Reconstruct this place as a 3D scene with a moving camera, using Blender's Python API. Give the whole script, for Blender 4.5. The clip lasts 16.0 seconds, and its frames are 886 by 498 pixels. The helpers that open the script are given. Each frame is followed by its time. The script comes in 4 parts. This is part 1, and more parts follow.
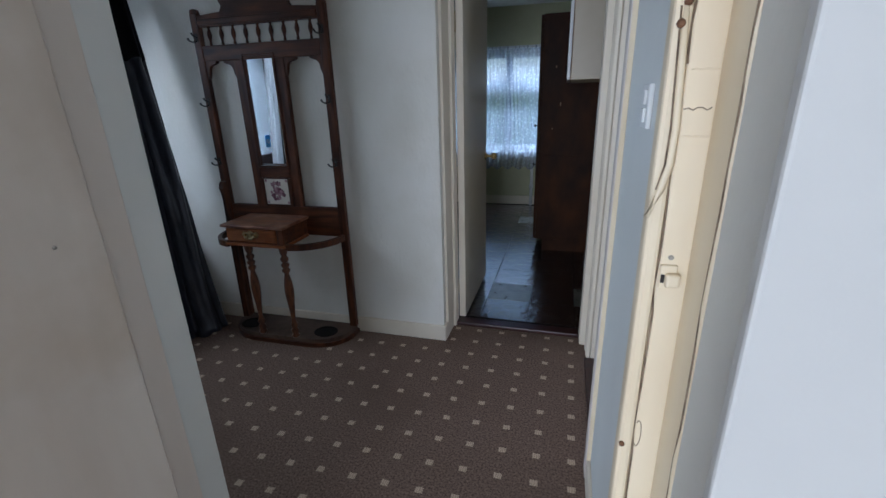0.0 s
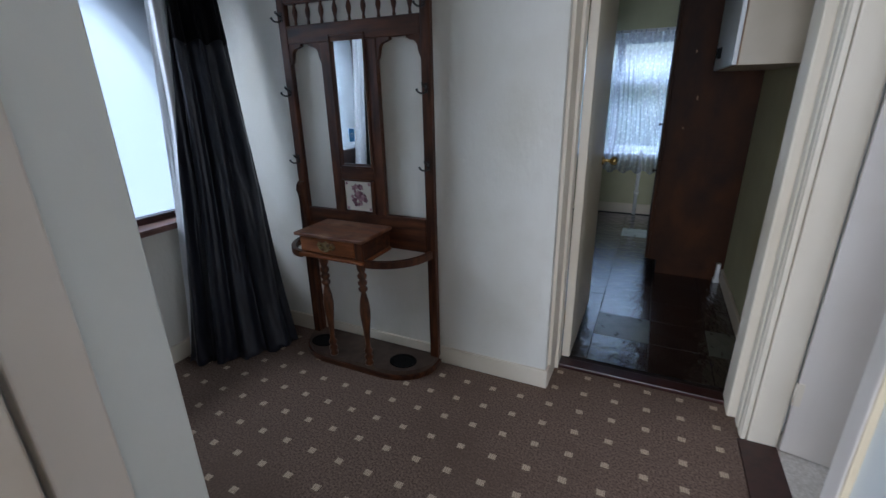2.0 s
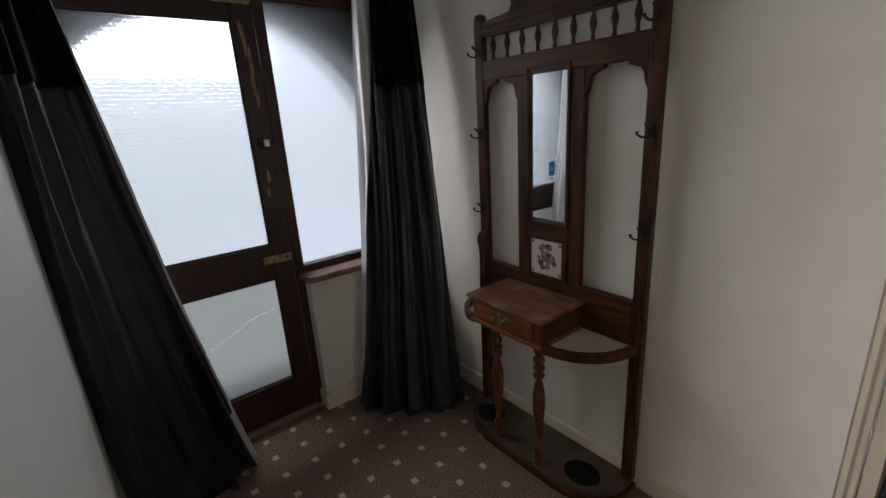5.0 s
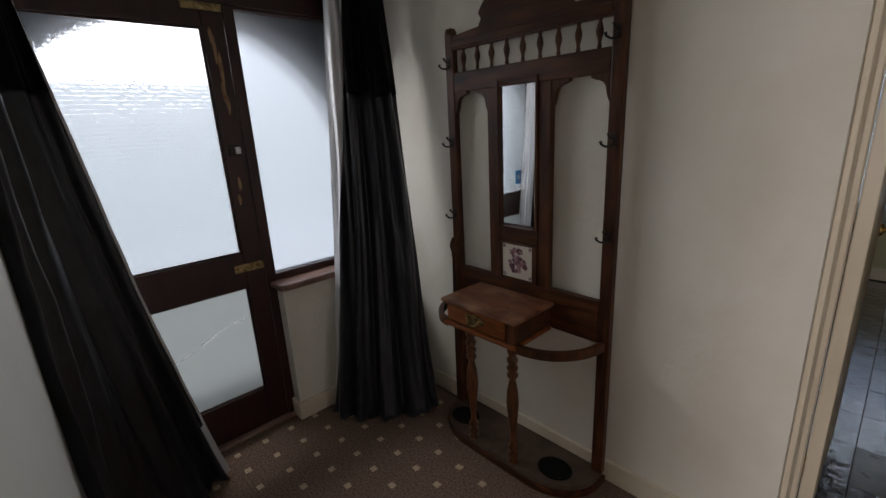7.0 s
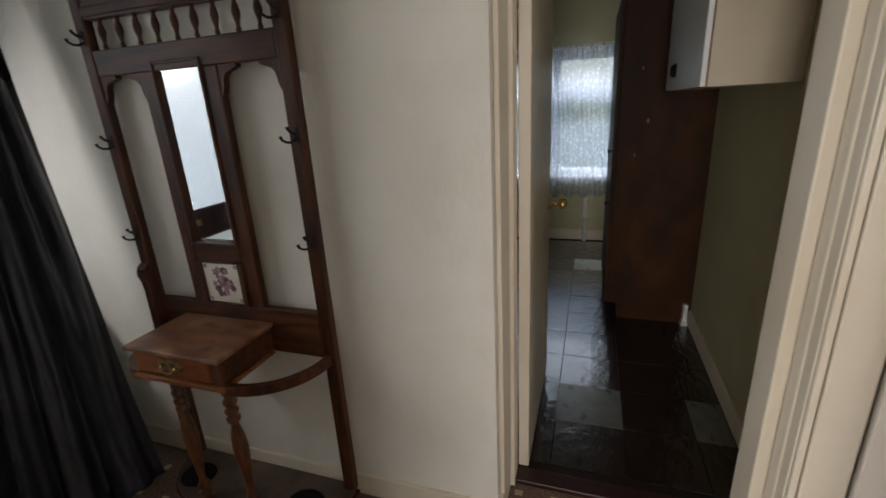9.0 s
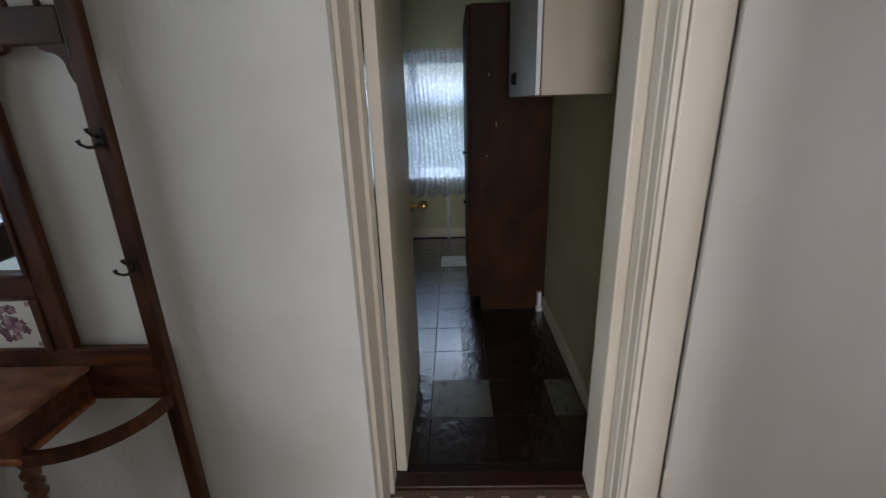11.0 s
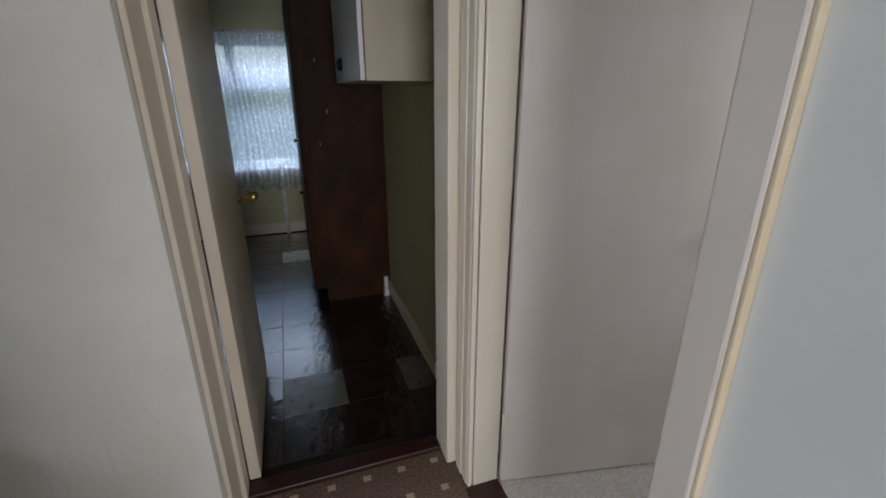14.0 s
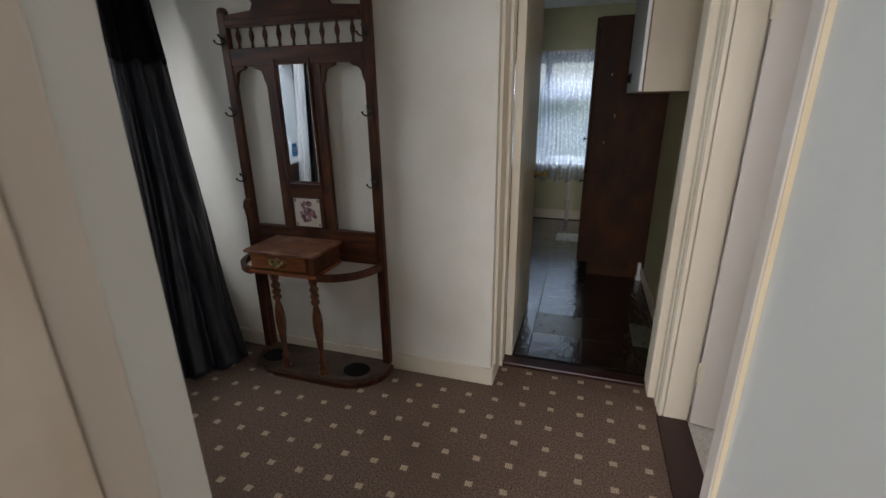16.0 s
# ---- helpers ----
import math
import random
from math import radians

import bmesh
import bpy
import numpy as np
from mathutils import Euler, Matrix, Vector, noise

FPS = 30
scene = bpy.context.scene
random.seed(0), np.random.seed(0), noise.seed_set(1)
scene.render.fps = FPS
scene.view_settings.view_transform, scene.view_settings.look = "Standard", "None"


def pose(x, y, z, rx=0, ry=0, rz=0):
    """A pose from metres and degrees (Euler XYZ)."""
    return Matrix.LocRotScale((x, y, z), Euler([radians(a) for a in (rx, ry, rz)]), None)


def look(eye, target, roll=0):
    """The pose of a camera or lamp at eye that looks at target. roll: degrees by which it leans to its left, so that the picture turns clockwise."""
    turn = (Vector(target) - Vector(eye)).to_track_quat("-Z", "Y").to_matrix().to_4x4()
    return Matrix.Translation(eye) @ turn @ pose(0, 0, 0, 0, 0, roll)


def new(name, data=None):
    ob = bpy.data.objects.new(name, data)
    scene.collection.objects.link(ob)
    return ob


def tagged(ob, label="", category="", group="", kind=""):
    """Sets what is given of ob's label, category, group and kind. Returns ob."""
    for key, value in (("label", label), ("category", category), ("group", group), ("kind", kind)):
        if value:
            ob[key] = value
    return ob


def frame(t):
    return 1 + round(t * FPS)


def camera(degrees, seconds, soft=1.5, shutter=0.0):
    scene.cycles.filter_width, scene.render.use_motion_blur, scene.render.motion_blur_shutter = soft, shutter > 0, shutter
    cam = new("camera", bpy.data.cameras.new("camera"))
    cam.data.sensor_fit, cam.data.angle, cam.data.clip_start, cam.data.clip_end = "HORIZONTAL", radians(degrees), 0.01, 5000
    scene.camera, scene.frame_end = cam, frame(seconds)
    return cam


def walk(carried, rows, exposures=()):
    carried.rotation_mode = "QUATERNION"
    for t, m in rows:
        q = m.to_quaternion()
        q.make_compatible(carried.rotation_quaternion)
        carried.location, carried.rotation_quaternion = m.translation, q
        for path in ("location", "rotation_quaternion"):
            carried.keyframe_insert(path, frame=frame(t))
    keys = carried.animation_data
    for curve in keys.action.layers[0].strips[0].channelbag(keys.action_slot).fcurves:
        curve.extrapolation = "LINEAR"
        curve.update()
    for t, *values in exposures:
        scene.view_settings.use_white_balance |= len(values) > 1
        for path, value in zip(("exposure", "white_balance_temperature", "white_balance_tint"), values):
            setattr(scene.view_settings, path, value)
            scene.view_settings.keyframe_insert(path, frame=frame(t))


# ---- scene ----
cam = camera(90.7, 16.0, shutter=0.2)
METRES, EYE, TILT, LEAN, TURN = 2.7, 1.395, 0.0, 0.0, 15.8
ROWS = [
    (0.0, 0.0, 0.0, 0.0, -0.52, -19.02, 1.51),
    (0.5, -0.0056, 0.0213, -0.0028, 1.71, -19.06, 1.11),
    (1.0, -0.0176, 0.0628, -0.0077, 3.61, -19.2, 0.8),
    (1.5, -0.03, 0.1064, -0.0047, 6.17, -19.33, 0.66),
    (2.0, -0.0662, 0.1751, -0.0043, 9.37, -19.55, 1.11),
    (2.5, -0.0997, 0.2463, 0.0024, 16.58, -19.47, 2.29),
    (3.0, -0.1103, 0.3175, 0.0121, 31.99, -18.53, 2.45),
    (3.5, -0.1139, 0.3564, 0.0234, 43.34, -17.8, 1.51),
    (4.0, -0.1202, 0.3656, 0.0303, 48.71, -17.26, 1.48),
    (4.5, -0.1171, 0.3622, 0.0341, 47.09, -16.7, 1.21),
    (5.0, -0.107, 0.3407, 0.0323, 35.28, -16.66, 3.42),
    (7.5, -0.1065, 0.318, 0.0319, 30.73, -15.72, 2.87),
    (8.0, -0.0805, 0.3564, 0.0249, 28.97, -16.15, 2.47),
    (8.5, -0.0427, 0.398, 0.0221, 15.25, -17.15, 2.7),
    (9.0, -0.03, 0.4166, 0.0236, 2.32, -17.82, 3.09),
    (9.5, -0.0249, 0.4258, 0.0297, -6.54, -18.5, 3.46),
    (10.0, -0.0108, 0.4301, 0.0298, -11.55, -18.64, 2.51),
    (12.5, -0.0213, 0.4327, 0.0191, -22.86, -18.42, 1.52),
    (13.0, -0.0056, 0.43, 0.0186, -31.61, -19.0, -0.22),
    (13.5, 0.0022, 0.4266, 0.0129, -36.79, -19.23, -0.81),
    (14.0, -0.0103, 0.4137, 0.0165, -35.0, -19.81, 0.05),
    (14.5, -0.0329, 0.364, 0.0175, -19.89, -19.68, 0.99),
    (15.0, -0.0603, 0.2955, 0.0201, -4.37, -19.51, 0.56),
    (15.5, -0.0711, 0.2217, 0.0181, 0.48, -19.28, 0.68),
    (16.0, -0.0665, 0.1269, 0.0194, 1.79, -18.7, 0.7),
]
EXPOSURES = [(0, 0.43, 5400, 9), (0.5, 0.53, 5500, 11), (1, 0.75, 5300, 9), (1.5, 0.95, 5600, 10), (2, 0.7, 5550, 10), (3, 0.1, 6050, 9), (4, 0.2, 6450, 15), (5, 0.28, 7000, 16), (7.5, 0.2, 7100, 15), (8, 0.22, 7000, 15), (8.5, 0.1, 7000, 14), (9, 0.6, 7150, 13), (9.5, 0.8, 6450, 12), (10, 0.55, 6300, 12), (12.5, 0.58, 6100, 12), (13.5, 0.42, 6300, 12), (14.5, 0.55, 6150, 12), (15, 0.68, 6050, 11), (15.5, 0.4, 6050, 11), (16, 0.55, 6700, 12)]
walk(cam, [(t, pose(0, 0, EYE, TILT, LEAN, TURN) @ pose(METRES * x, METRES * y, METRES * z, 90 + pitch, roll, yaw)) for t, x, y, z, yaw, pitch, roll in ROWS], EXPOSURES)

FRONT, KITCHEN, LIVING, SIDE = 48, 100, 102, 4.6

# ---- light ----
world = bpy.data.worlds.new("world")
scene.world = world
world.use_nodes = True
_sky = world.node_tree.nodes.new("ShaderNodeTexSky")
_sky.sky_type = "NISHITA"
_sky.sun_disc = False
_sky.sun_elevation, _sky.sun_rotation = radians(42), radians(200)
_sky.air_density, _sky.dust_density = 1.0, 3.0
world.node_tree.links.new(_sky.outputs[0], world.node_tree.nodes["Background"].inputs[0])
world.node_tree.nodes["Background"].inputs[1].default_value = 0.12


def lamp(name, kind, m, energy, color, size=(1, 1), angle=0.0):
    data = bpy.data.lights.new(name, kind)
    data.energy, data.color = energy, color
    if kind == "AREA":
        data.shape, data.size, data.size_y = "RECTANGLE", size[0], size[1]
    else:
        data.angle = angle
    ob = new(name, data)
    ob.matrix_basis = m
    return ob


lamp("sun", "SUN", look((0, 0, 8), (-2.2, 4.5, 0)), 0.9, (1, 0.96, 0.9), angle=radians(12))
lamp("sky_light_front_porch", "AREA", look((-3.35, 1.35, 1.05), (-2.0, 1.35, 1.05)), FRONT, (0.8, 0.9, 1.0), (2.6, 2.3))
# Added fill lamp that makes the bright blob high in the door glass.
lamp("sky_light_porch_top", "AREA", look((-3.3, 1.2, 1.97), (-2.0, 1.2, 1.65)), 14.0, (0.9, 0.95, 1.0), (1.1, 0.4))
lamp("sky_light_kitchen", "AREA", look((-0.6, 6.95, 3.0), (-0.6, 5.6, 1.1)), KITCHEN, (0.72, 0.85, 1.0), (2.0, 1.3))
lamp("sky_light_living_room", "AREA", look((-0.9, -3.72, 1.3), (-0.9, 0, 0.95)), LIVING, (0.93, 0.95, 1.0), (2.2, 1.4))
lamp("sky_light_side_room", "AREA", look((1.69, 1.55, 1.4), (0.3, 1.75, 0.7)), SIDE, (0.97, 0.95, 1.0), (0.6, 0.9))


# ---- materials ----
def mat(name, c1, c2=None, scale=8.0, rough=0.6, bump=0.1, bscale=120.0, metal=0.0, stretch=(1, 1, 1), c3=None, bdist=0.002, spec=0.5, sscale=1.5):
    """Two colours by fine noise, a third by broad stains, fine relief."""
    m = bpy.data.materials.new(name)
    m.use_nodes = True
    n, l = m.node_tree.nodes, m.node_tree.links
    p = n["Principled BSDF"]
    co = n.new("ShaderNodeTexCoord")
    mp = n.new("ShaderNodeMapping")
    mp.inputs["Scale"].default_value = stretch
    l.new(co.outputs["Object"], mp.inputs[0])
    a = n.new("ShaderNodeTexNoise")
    a.inputs["Scale"].default_value, a.inputs["Detail"].default_value = scale, 6
    l.new(mp.outputs[0], a.inputs["Vector"])
    r = n.new("ShaderNodeValToRGB")
    r.color_ramp.elements[0].position, r.color_ramp.elements[1].position = 0.35, 0.68
    r.color_ramp.elements[0].color = (*c1, 1)
    r.color_ramp.elements[1].color = (*(c2 or c1), 1)
    l.new(a.outputs[0], r.inputs[0])
    out = r.outputs[0]
    if c3:
        s = n.new("ShaderNodeTexNoise")
        s.inputs["Scale"].default_value, s.inputs["Detail"].default_value = sscale, 5
        l.new(co.outputs["Object"], s.inputs["Vector"])
        q = n.new("ShaderNodeMapRange")
        q.inputs[1].default_value, q.inputs[2].default_value = 0.5, 0.75
        l.new(s.outputs[0], q.inputs[0])
        x = n.new("ShaderNodeMix")
        x.data_type = "RGBA"
        l.new(q.outputs[0], x.inputs[0])
        l.new(out, x.inputs[6])
        x.inputs[7].default_value = (*c3, 1)
        out = x.outputs[2]
    l.new(out, p.inputs["Base Color"])
    p.inputs["Metallic"].default_value = metal
    p.inputs["Specular IOR Level"].default_value = spec
    g = n.new("ShaderNodeMapRange")
    g.inputs[3].default_value, g.inputs[4].default_value = max(rough - 0.1, 0.02), min(rough + 0.1, 1)
    l.new(a.outputs[0], g.inputs[0])
    l.new(g.outputs[0], p.inputs["Roughness"])
    if bump:
        b = n.new("ShaderNodeTexNoise")
        b.inputs["Scale"].default_value, b.inputs["Detail"].default_value = bscale, 4
        l.new(mp.outputs[0], b.inputs["Vector"])
        u = n.new("ShaderNodeBump")
        u.inputs["Strength"].default_value, u.inputs["Distance"].default_value = bump, bdist
        l.new(b.outputs[0], u.inputs["Height"])
        l.new(u.outputs[0], p.inputs["Normal"])
    return m


WALL = mat("wallpaper_white", (0.74, 0.7, 0.615), (0.79, 0.755, 0.68), 5, 0.75, 0.6, 60, c3=(0.67, 0.625, 0.525), bdist=0.004, stretch=(1, 1, 0.5), sscale=2.2)
WALL_SMOOTH = mat("painted_wall", (0.72, 0.73, 0.7), (0.78, 0.785, 0.755), 3, 0.5, 0.3, 40, c3=(0.65, 0.655, 0.62), bdist=0.003)
# White wall paint darkened to offset the strong living room lamp.
LIVDIM = mat("dimmed_living_wall_paint", (0.55, 0.545, 0.52), (0.6, 0.595, 0.57), 3, 0.6, 0.3, 40, c3=(0.52, 0.51, 0.47), bdist=0.003)
# Darker than the walls so the unseen ceiling bounces less light.
CEIL = mat("dimmed_ceiling_paint", (0.55, 0.53, 0.48), (0.6, 0.58, 0.53), 5, 0.9, 0.2, 60)
GREEN = mat("green_paint", (0.51, 0.49, 0.3), (0.57, 0.545, 0.35), 4, 0.6, 0.2, 60, c3=(0.46, 0.43, 0.26))
GLOSS = mat("gloss_white_paint", (0.74, 0.655, 0.52), (0.775, 0.69, 0.56), 5, 0.4, 0.1, 20, c3=(0.67, 0.575, 0.44), bdist=0.001, stretch=(1, 1, 0.25))
CREAM = mat("old_cream_paint", (0.7, 0.57, 0.38), (0.78, 0.67, 0.48), 9, 0.45, 0.4, 35, c3=(0.6, 0.46, 0.28), stretch=(1, 1, 0.3))
DOORW = mat("door_paint", (0.71, 0.63, 0.56), (0.77, 0.7, 0.63), 5, 0.42, 0.18, 25, c3=(0.65, 0.57, 0.48), stretch=(1, 1, 0.2))
DOORG = mat("grimy_door_paint", (0.64, 0.56, 0.48), (0.76, 0.69, 0.61), 3.5, 0.45, 0.3, 25, c3=(0.5, 0.4, 0.29), stretch=(1, 1.6, 0.35), sscale=2.6)
OAK = mat("stained_oak", (0.03, 0.009, 0.0035), (0.105, 0.034, 0.012), 14, 0.42, 0.35, 60, stretch=(3, 3, 0.35), c3=(0.026, 0.008, 0.0035), sscale=4, spec=0.3)
OAKH = mat("stained_oak_horizontal", (0.03, 0.009, 0.0035), (0.105, 0.034, 0.012), 14, 0.42, 0.35, 60, stretch=(0.35, 3, 3), c3=(0.026, 0.008, 0.0035), sscale=4, spec=0.3)
OAKTOP = mat("worn_oak_top", (0.075, 0.022, 0.009), (0.2, 0.075, 0.032), 12, 0.42, 0.35, 60, stretch=(0.6, 2, 2), c3=(0.3, 0.17, 0.1), sscale=9)
OAKL = mat("orange_oak", (0.14, 0.04, 0.011), (0.27, 0.088, 0.026), 16, 0.35, 0.25, 60, stretch=(0.5, 3, 3), spec=0.3)
OAKM = mat("turned_oak", (0.045, 0.014, 0.005), (0.15, 0.052, 0.018), 20, 0.32, 0.2, 60, stretch=(3, 3, 0.6))
TRAY = mat("dusty_oak_tray", (0.05, 0.03, 0.02), (0.12, 0.08, 0.055), 10, 0.7, 0.3, 60, c3=(0.07, 0.04, 0.03))
MAHOG = mat("mahogany_stain", (0.024, 0.007, 0.006), (0.046, 0.0135, 0.01), 12, 0.35, 0.25, 50, stretch=(2, 2, 0.3), c3=(0.045, 0.016, 0.012))
BARE = mat("chipped_bare_wood", (0.26, 0.14, 0.07), (0.4, 0.25, 0.14), 25, 0.7, 0.4, 60, stretch=(2, 2, 0.4), c3=(0.1, 0.04, 0.02), sscale=18)
KWOOD = mat("brown_cupboard_veneer", (0.024, 0.008, 0.002), (0.068, 0.023, 0.006), 7, 0.6, 0.2, 50, stretch=(1, 1, 0.5), c3=(0.022, 0.008, 0.003), sscale=3, spec=0.18)
SILLW = mat("worn_sill_wood", (0.2, 0.1, 0.075), (0.32, 0.2, 0.16), 9, 0.4, 0.2, 40, stretch=(2, 0.4, 2), c3=(0.1, 0.04, 0.03), sscale=9)
BRASS = mat("brass", (0.6, 0.4, 0.14), (0.72, 0.5, 0.2), 20, 0.25, 0.05, 80, 1.0)
BRASSD = mat("tarnished_brass", (0.14, 0.1, 0.05), (0.5, 0.38, 0.19), 40, 0.4, 0.15, 80, 1.0)
IRON = mat("dark_iron", (0.03, 0.026, 0.024), (0.05, 0.042, 0.036), 40, 0.4, 0.2, 150, 0.8)
CHROME = mat("dull_chrome", (0.5, 0.5, 0.52), (0.62, 0.62, 0.64), 30, 0.3, 0.05, 80, 1.0)
BLACK = mat("black_drip_tray", (0.004, 0.004, 0.004), (0.008, 0.007, 0.007), 20, 0.7, 0.1, 60, spec=0.15)
PLASTIC = mat("white_plastic", (0.78, 0.78, 0.76), (0.82, 0.82, 0.8), 5, 0.3, 0.0)
CURT = mat("charcoal_satin", (0.0095, 0.01, 0.0145), (0.026, 0.0275, 0.037), 30, 0.4, 0.25, 160, stretch=(1, 1, 0.3), c3=(0.009, 0.009, 0.01))
CURTTOP = mat("black_curtain_heading", (0.004, 0.0035, 0.004), (0.007, 0.006, 0.007), 30, 0.8, 0.2, 160, spec=0.15)
LINING = mat("white_lining", (0.68, 0.69, 0.71), (0.76, 0.77, 0.79), 12, 0.8, 0.3, 40, c3=(0.6, 0.61, 0.63))
CABW = mat("cream_cabinet", (0.52, 0.44, 0.32), (0.58, 0.5, 0.38), 5, 0.4, 0.05, 40)
TILEK = mat("slate_vinyl", (0.016, 0.0095, 0.008), (0.032, 0.019, 0.016), 9, 0.2, 0.7, 13, c3=(0.034, 0.023, 0.021), bdist=0.01, sscale=6)
TILEK.node_tree.nodes["Principled BSDF"].inputs["Coat Weight"].default_value = 0.9
TILEK.node_tree.nodes["Principled BSDF"].inputs["Coat Roughness"].default_value = 0.16
TILEK.node_tree.links.new(TILEK.node_tree.nodes["Principled BSDF"].inputs["Normal"].links[0].from_socket, TILEK.node_tree.nodes["Principled BSDF"].inputs["Coat Normal"])
TILEL = mat("pale_vinyl", (0.1, 0.1, 0.078), (0.16, 0.16, 0.125), 12, 0.3, 0.5, 14, bdist=0.008)
GROUT = mat("dark_subfloor", (0.02, 0.014, 0.012), (0.03, 0.02, 0.018), 20, 0.8, 0.1, 60)
WCFLOOR = mat("speckled_vinyl", (0.5, 0.46, 0.4), (0.66, 0.62, 0.57), 90, 0.5, 0.05, 60)
BRICK = mat("porch_render", (0.76, 0.78, 0.8), (0.82, 0.84, 0.86), 10, 0.9, 0.3, 60)
CONC = mat("concrete_path", (0.3, 0.3, 0.29), (0.4, 0.4, 0.38), 9, 0.9, 0.3, 60)
LEAF = mat("hedge_leaf", (0.05, 0.1, 0.02), (0.12, 0.2, 0.05), 14, 0.6, 0.0)
GRASS = mat("lawn", (0.05, 0.1, 0.025), (0.09, 0.15, 0.04), 9, 0.9, 0.5, 90)
WINW = mat("white_upvc", (0.74, 0.75, 0.76), (0.78, 0.79, 0.8), 5, 0.35, 0.0)
BLUE = mat("blue_sticker", (0.03, 0.2, 0.5), (0.04, 0.25, 0.58), 5, 0.5, 0.0)
WHITE = mat("white_print", (0.8, 0.8, 0.8), (0.84, 0.84, 0.84), 5, 0.5, 0.0)
CERAM = mat("ivory_ceramic", (0.62, 0.56, 0.47), (0.68, 0.62, 0.53), 9, 0.15, 0.05, 40)
PETAL = mat("mauve_glaze", (0.2, 0.1, 0.12), (0.42, 0.26, 0.28), 60, 0.2, 0.0)
PETALD = mat("plum_glaze", (0.09, 0.035, 0.05), (0.2, 0.09, 0.11), 60, 0.2, 0.0)
SPLIT = mat("open_split_in_old_paint", (0.09, 0.055, 0.03), (0.3, 0.22, 0.14), 45, 0.8, 0.3, 60)
RUST = mat("rusted_iron", (0.1, 0.045, 0.02), (0.2, 0.1, 0.05), 60, 0.85, 0.4, 150)
GREY = mat("grey_gap_filler", (0.3, 0.27, 0.23), (0.45, 0.41, 0.35), 30, 0.8, 0.4, 60)


def carpet_material():
    m = mat("brown_patterned_carpet", (0.11, 0.073, 0.056), (0.285, 0.197, 0.15), 120, 0.95, 0.8, 300, c3=(0.14, 0.094, 0.07), bdist=0.004, spec=0.1)
    n, l = m.node_tree.nodes, m.node_tree.links
    p = n["Principled BSDF"]
    base = p.inputs["Base Color"].links[0].from_socket
    co = n.new("ShaderNodeTexCoord")
    sep = n.new("ShaderNodeSeparateXYZ")
    wob = n.new("ShaderNodeTexNoise")
    wob.inputs["Scale"].default_value = 90
    l.new(co.outputs["Object"], wob.inputs["Vector"])
    off = n.new("ShaderNodeVectorMath")
    off.operation = "MULTIPLY_ADD"
    off.inputs[1].default_value = (0.008, 0.008, 0)
    l.new(wob.outputs["Color"], off.inputs[0])
    l.new(co.outputs["Object"], off.inputs[2])
    l.new(off.outputs[0], sep.inputs[0])

    def op(kind, a, b=None, c=None):
        q = n.new("ShaderNodeMath")
        q.operation = kind
        for i, v in enumerate((a, b, c)):
            if v is None:
                continue
            if isinstance(v, (int, float)):
                q.inputs[i].default_value = v
            else:
                l.new(v, q.inputs[i])
        return q.outputs[0]

    def axis(sock, shift, pitch):
        return op("SUBTRACT", op("MODULO", op("ADD", sock, shift + 40 * pitch + pitch / 2), pitch), pitch / 2)

    ax = axis(sep.outputs[0], -0.1006, 0.1384)
    ay = axis(sep.outputs[1], -1.7358, 0.1363)
    inside = op("MULTIPLY", op("LESS_THAN", op("ABSOLUTE", ax), 0.0155), op("LESS_THAN", op("ABSOLUTE", ay), 0.0135))
    stripe = op("MODULO", op("ADD", ax, 0.5), 0.0085)
    thread = op("MULTIPLY_ADD", op("GREATER_THAN", stripe, 0.002), 0.6, 0.4)
    fac = op("MULTIPLY", op("MULTIPLY", inside, thread), op("MULTIPLY_ADD", wob.outputs[0], 0.7, 0.6))
    x = n.new("ShaderNodeMix")
    x.data_type = "RGBA"
    x.clamp_factor = True
    l.new(fac, x.inputs[0])
    l.new(base, x.inputs[6])
    x.inputs[7].default_value = (0.62, 0.485, 0.35, 1)
    l.new(x.outputs[2], p.inputs["Base Color"])
    return m


CARPET = carpet_material()


def glass_material(name, rough, bump, bscale, color=(0.95, 0.97, 1), scatter=0.0):
    """Clear glass, or obscured glass whose textured face scatters a share of the daylight."""
    m = bpy.data.materials.new(name)
    m.use_nodes = True
    n, l = m.node_tree.nodes, m.node_tree.links
    p = n["Principled BSDF"]
    p.inputs["Base Color"].default_value = (*color, 1)
    p.inputs["Transmission Weight"].default_value = 1
    p.inputs["Roughness"].default_value = rough
    p.inputs["IOR"].default_value = 1.25
    normal = None
    if bump:
        co = n.new("ShaderNodeTexCoord")
        a = n.new("ShaderNodeTexVoronoi")
        a.inputs["Scale"].default_value = bscale
        a.inputs["Randomness"].default_value = 0.2
        l.new(co.outputs["Object"], a.inputs["Vector"])
        u = n.new("ShaderNodeBump")
        u.inputs["Strength"].default_value, u.inputs["Distance"].default_value = bump, 0.009
        l.new(a.outputs[0], u.inputs["Height"])
        normal = u.outputs[0]
        l.new(normal, p.inputs["Normal"])
    if scatter:
        t, x = n.new("ShaderNodeBsdfTranslucent"), n.new("ShaderNodeMixShader")
        t.inputs[0].default_value = (0.72, 0.77, 0.82, 1)
        if normal:
            l.new(normal, t.inputs["Normal"])
        x.inputs[0].default_value = scatter
        l.new(p.outputs[0], x.inputs[1])
        l.new(t.outputs[0], x.inputs[2])
        l.new(x.outputs[0], n["Material Output"].inputs[0])
    return m


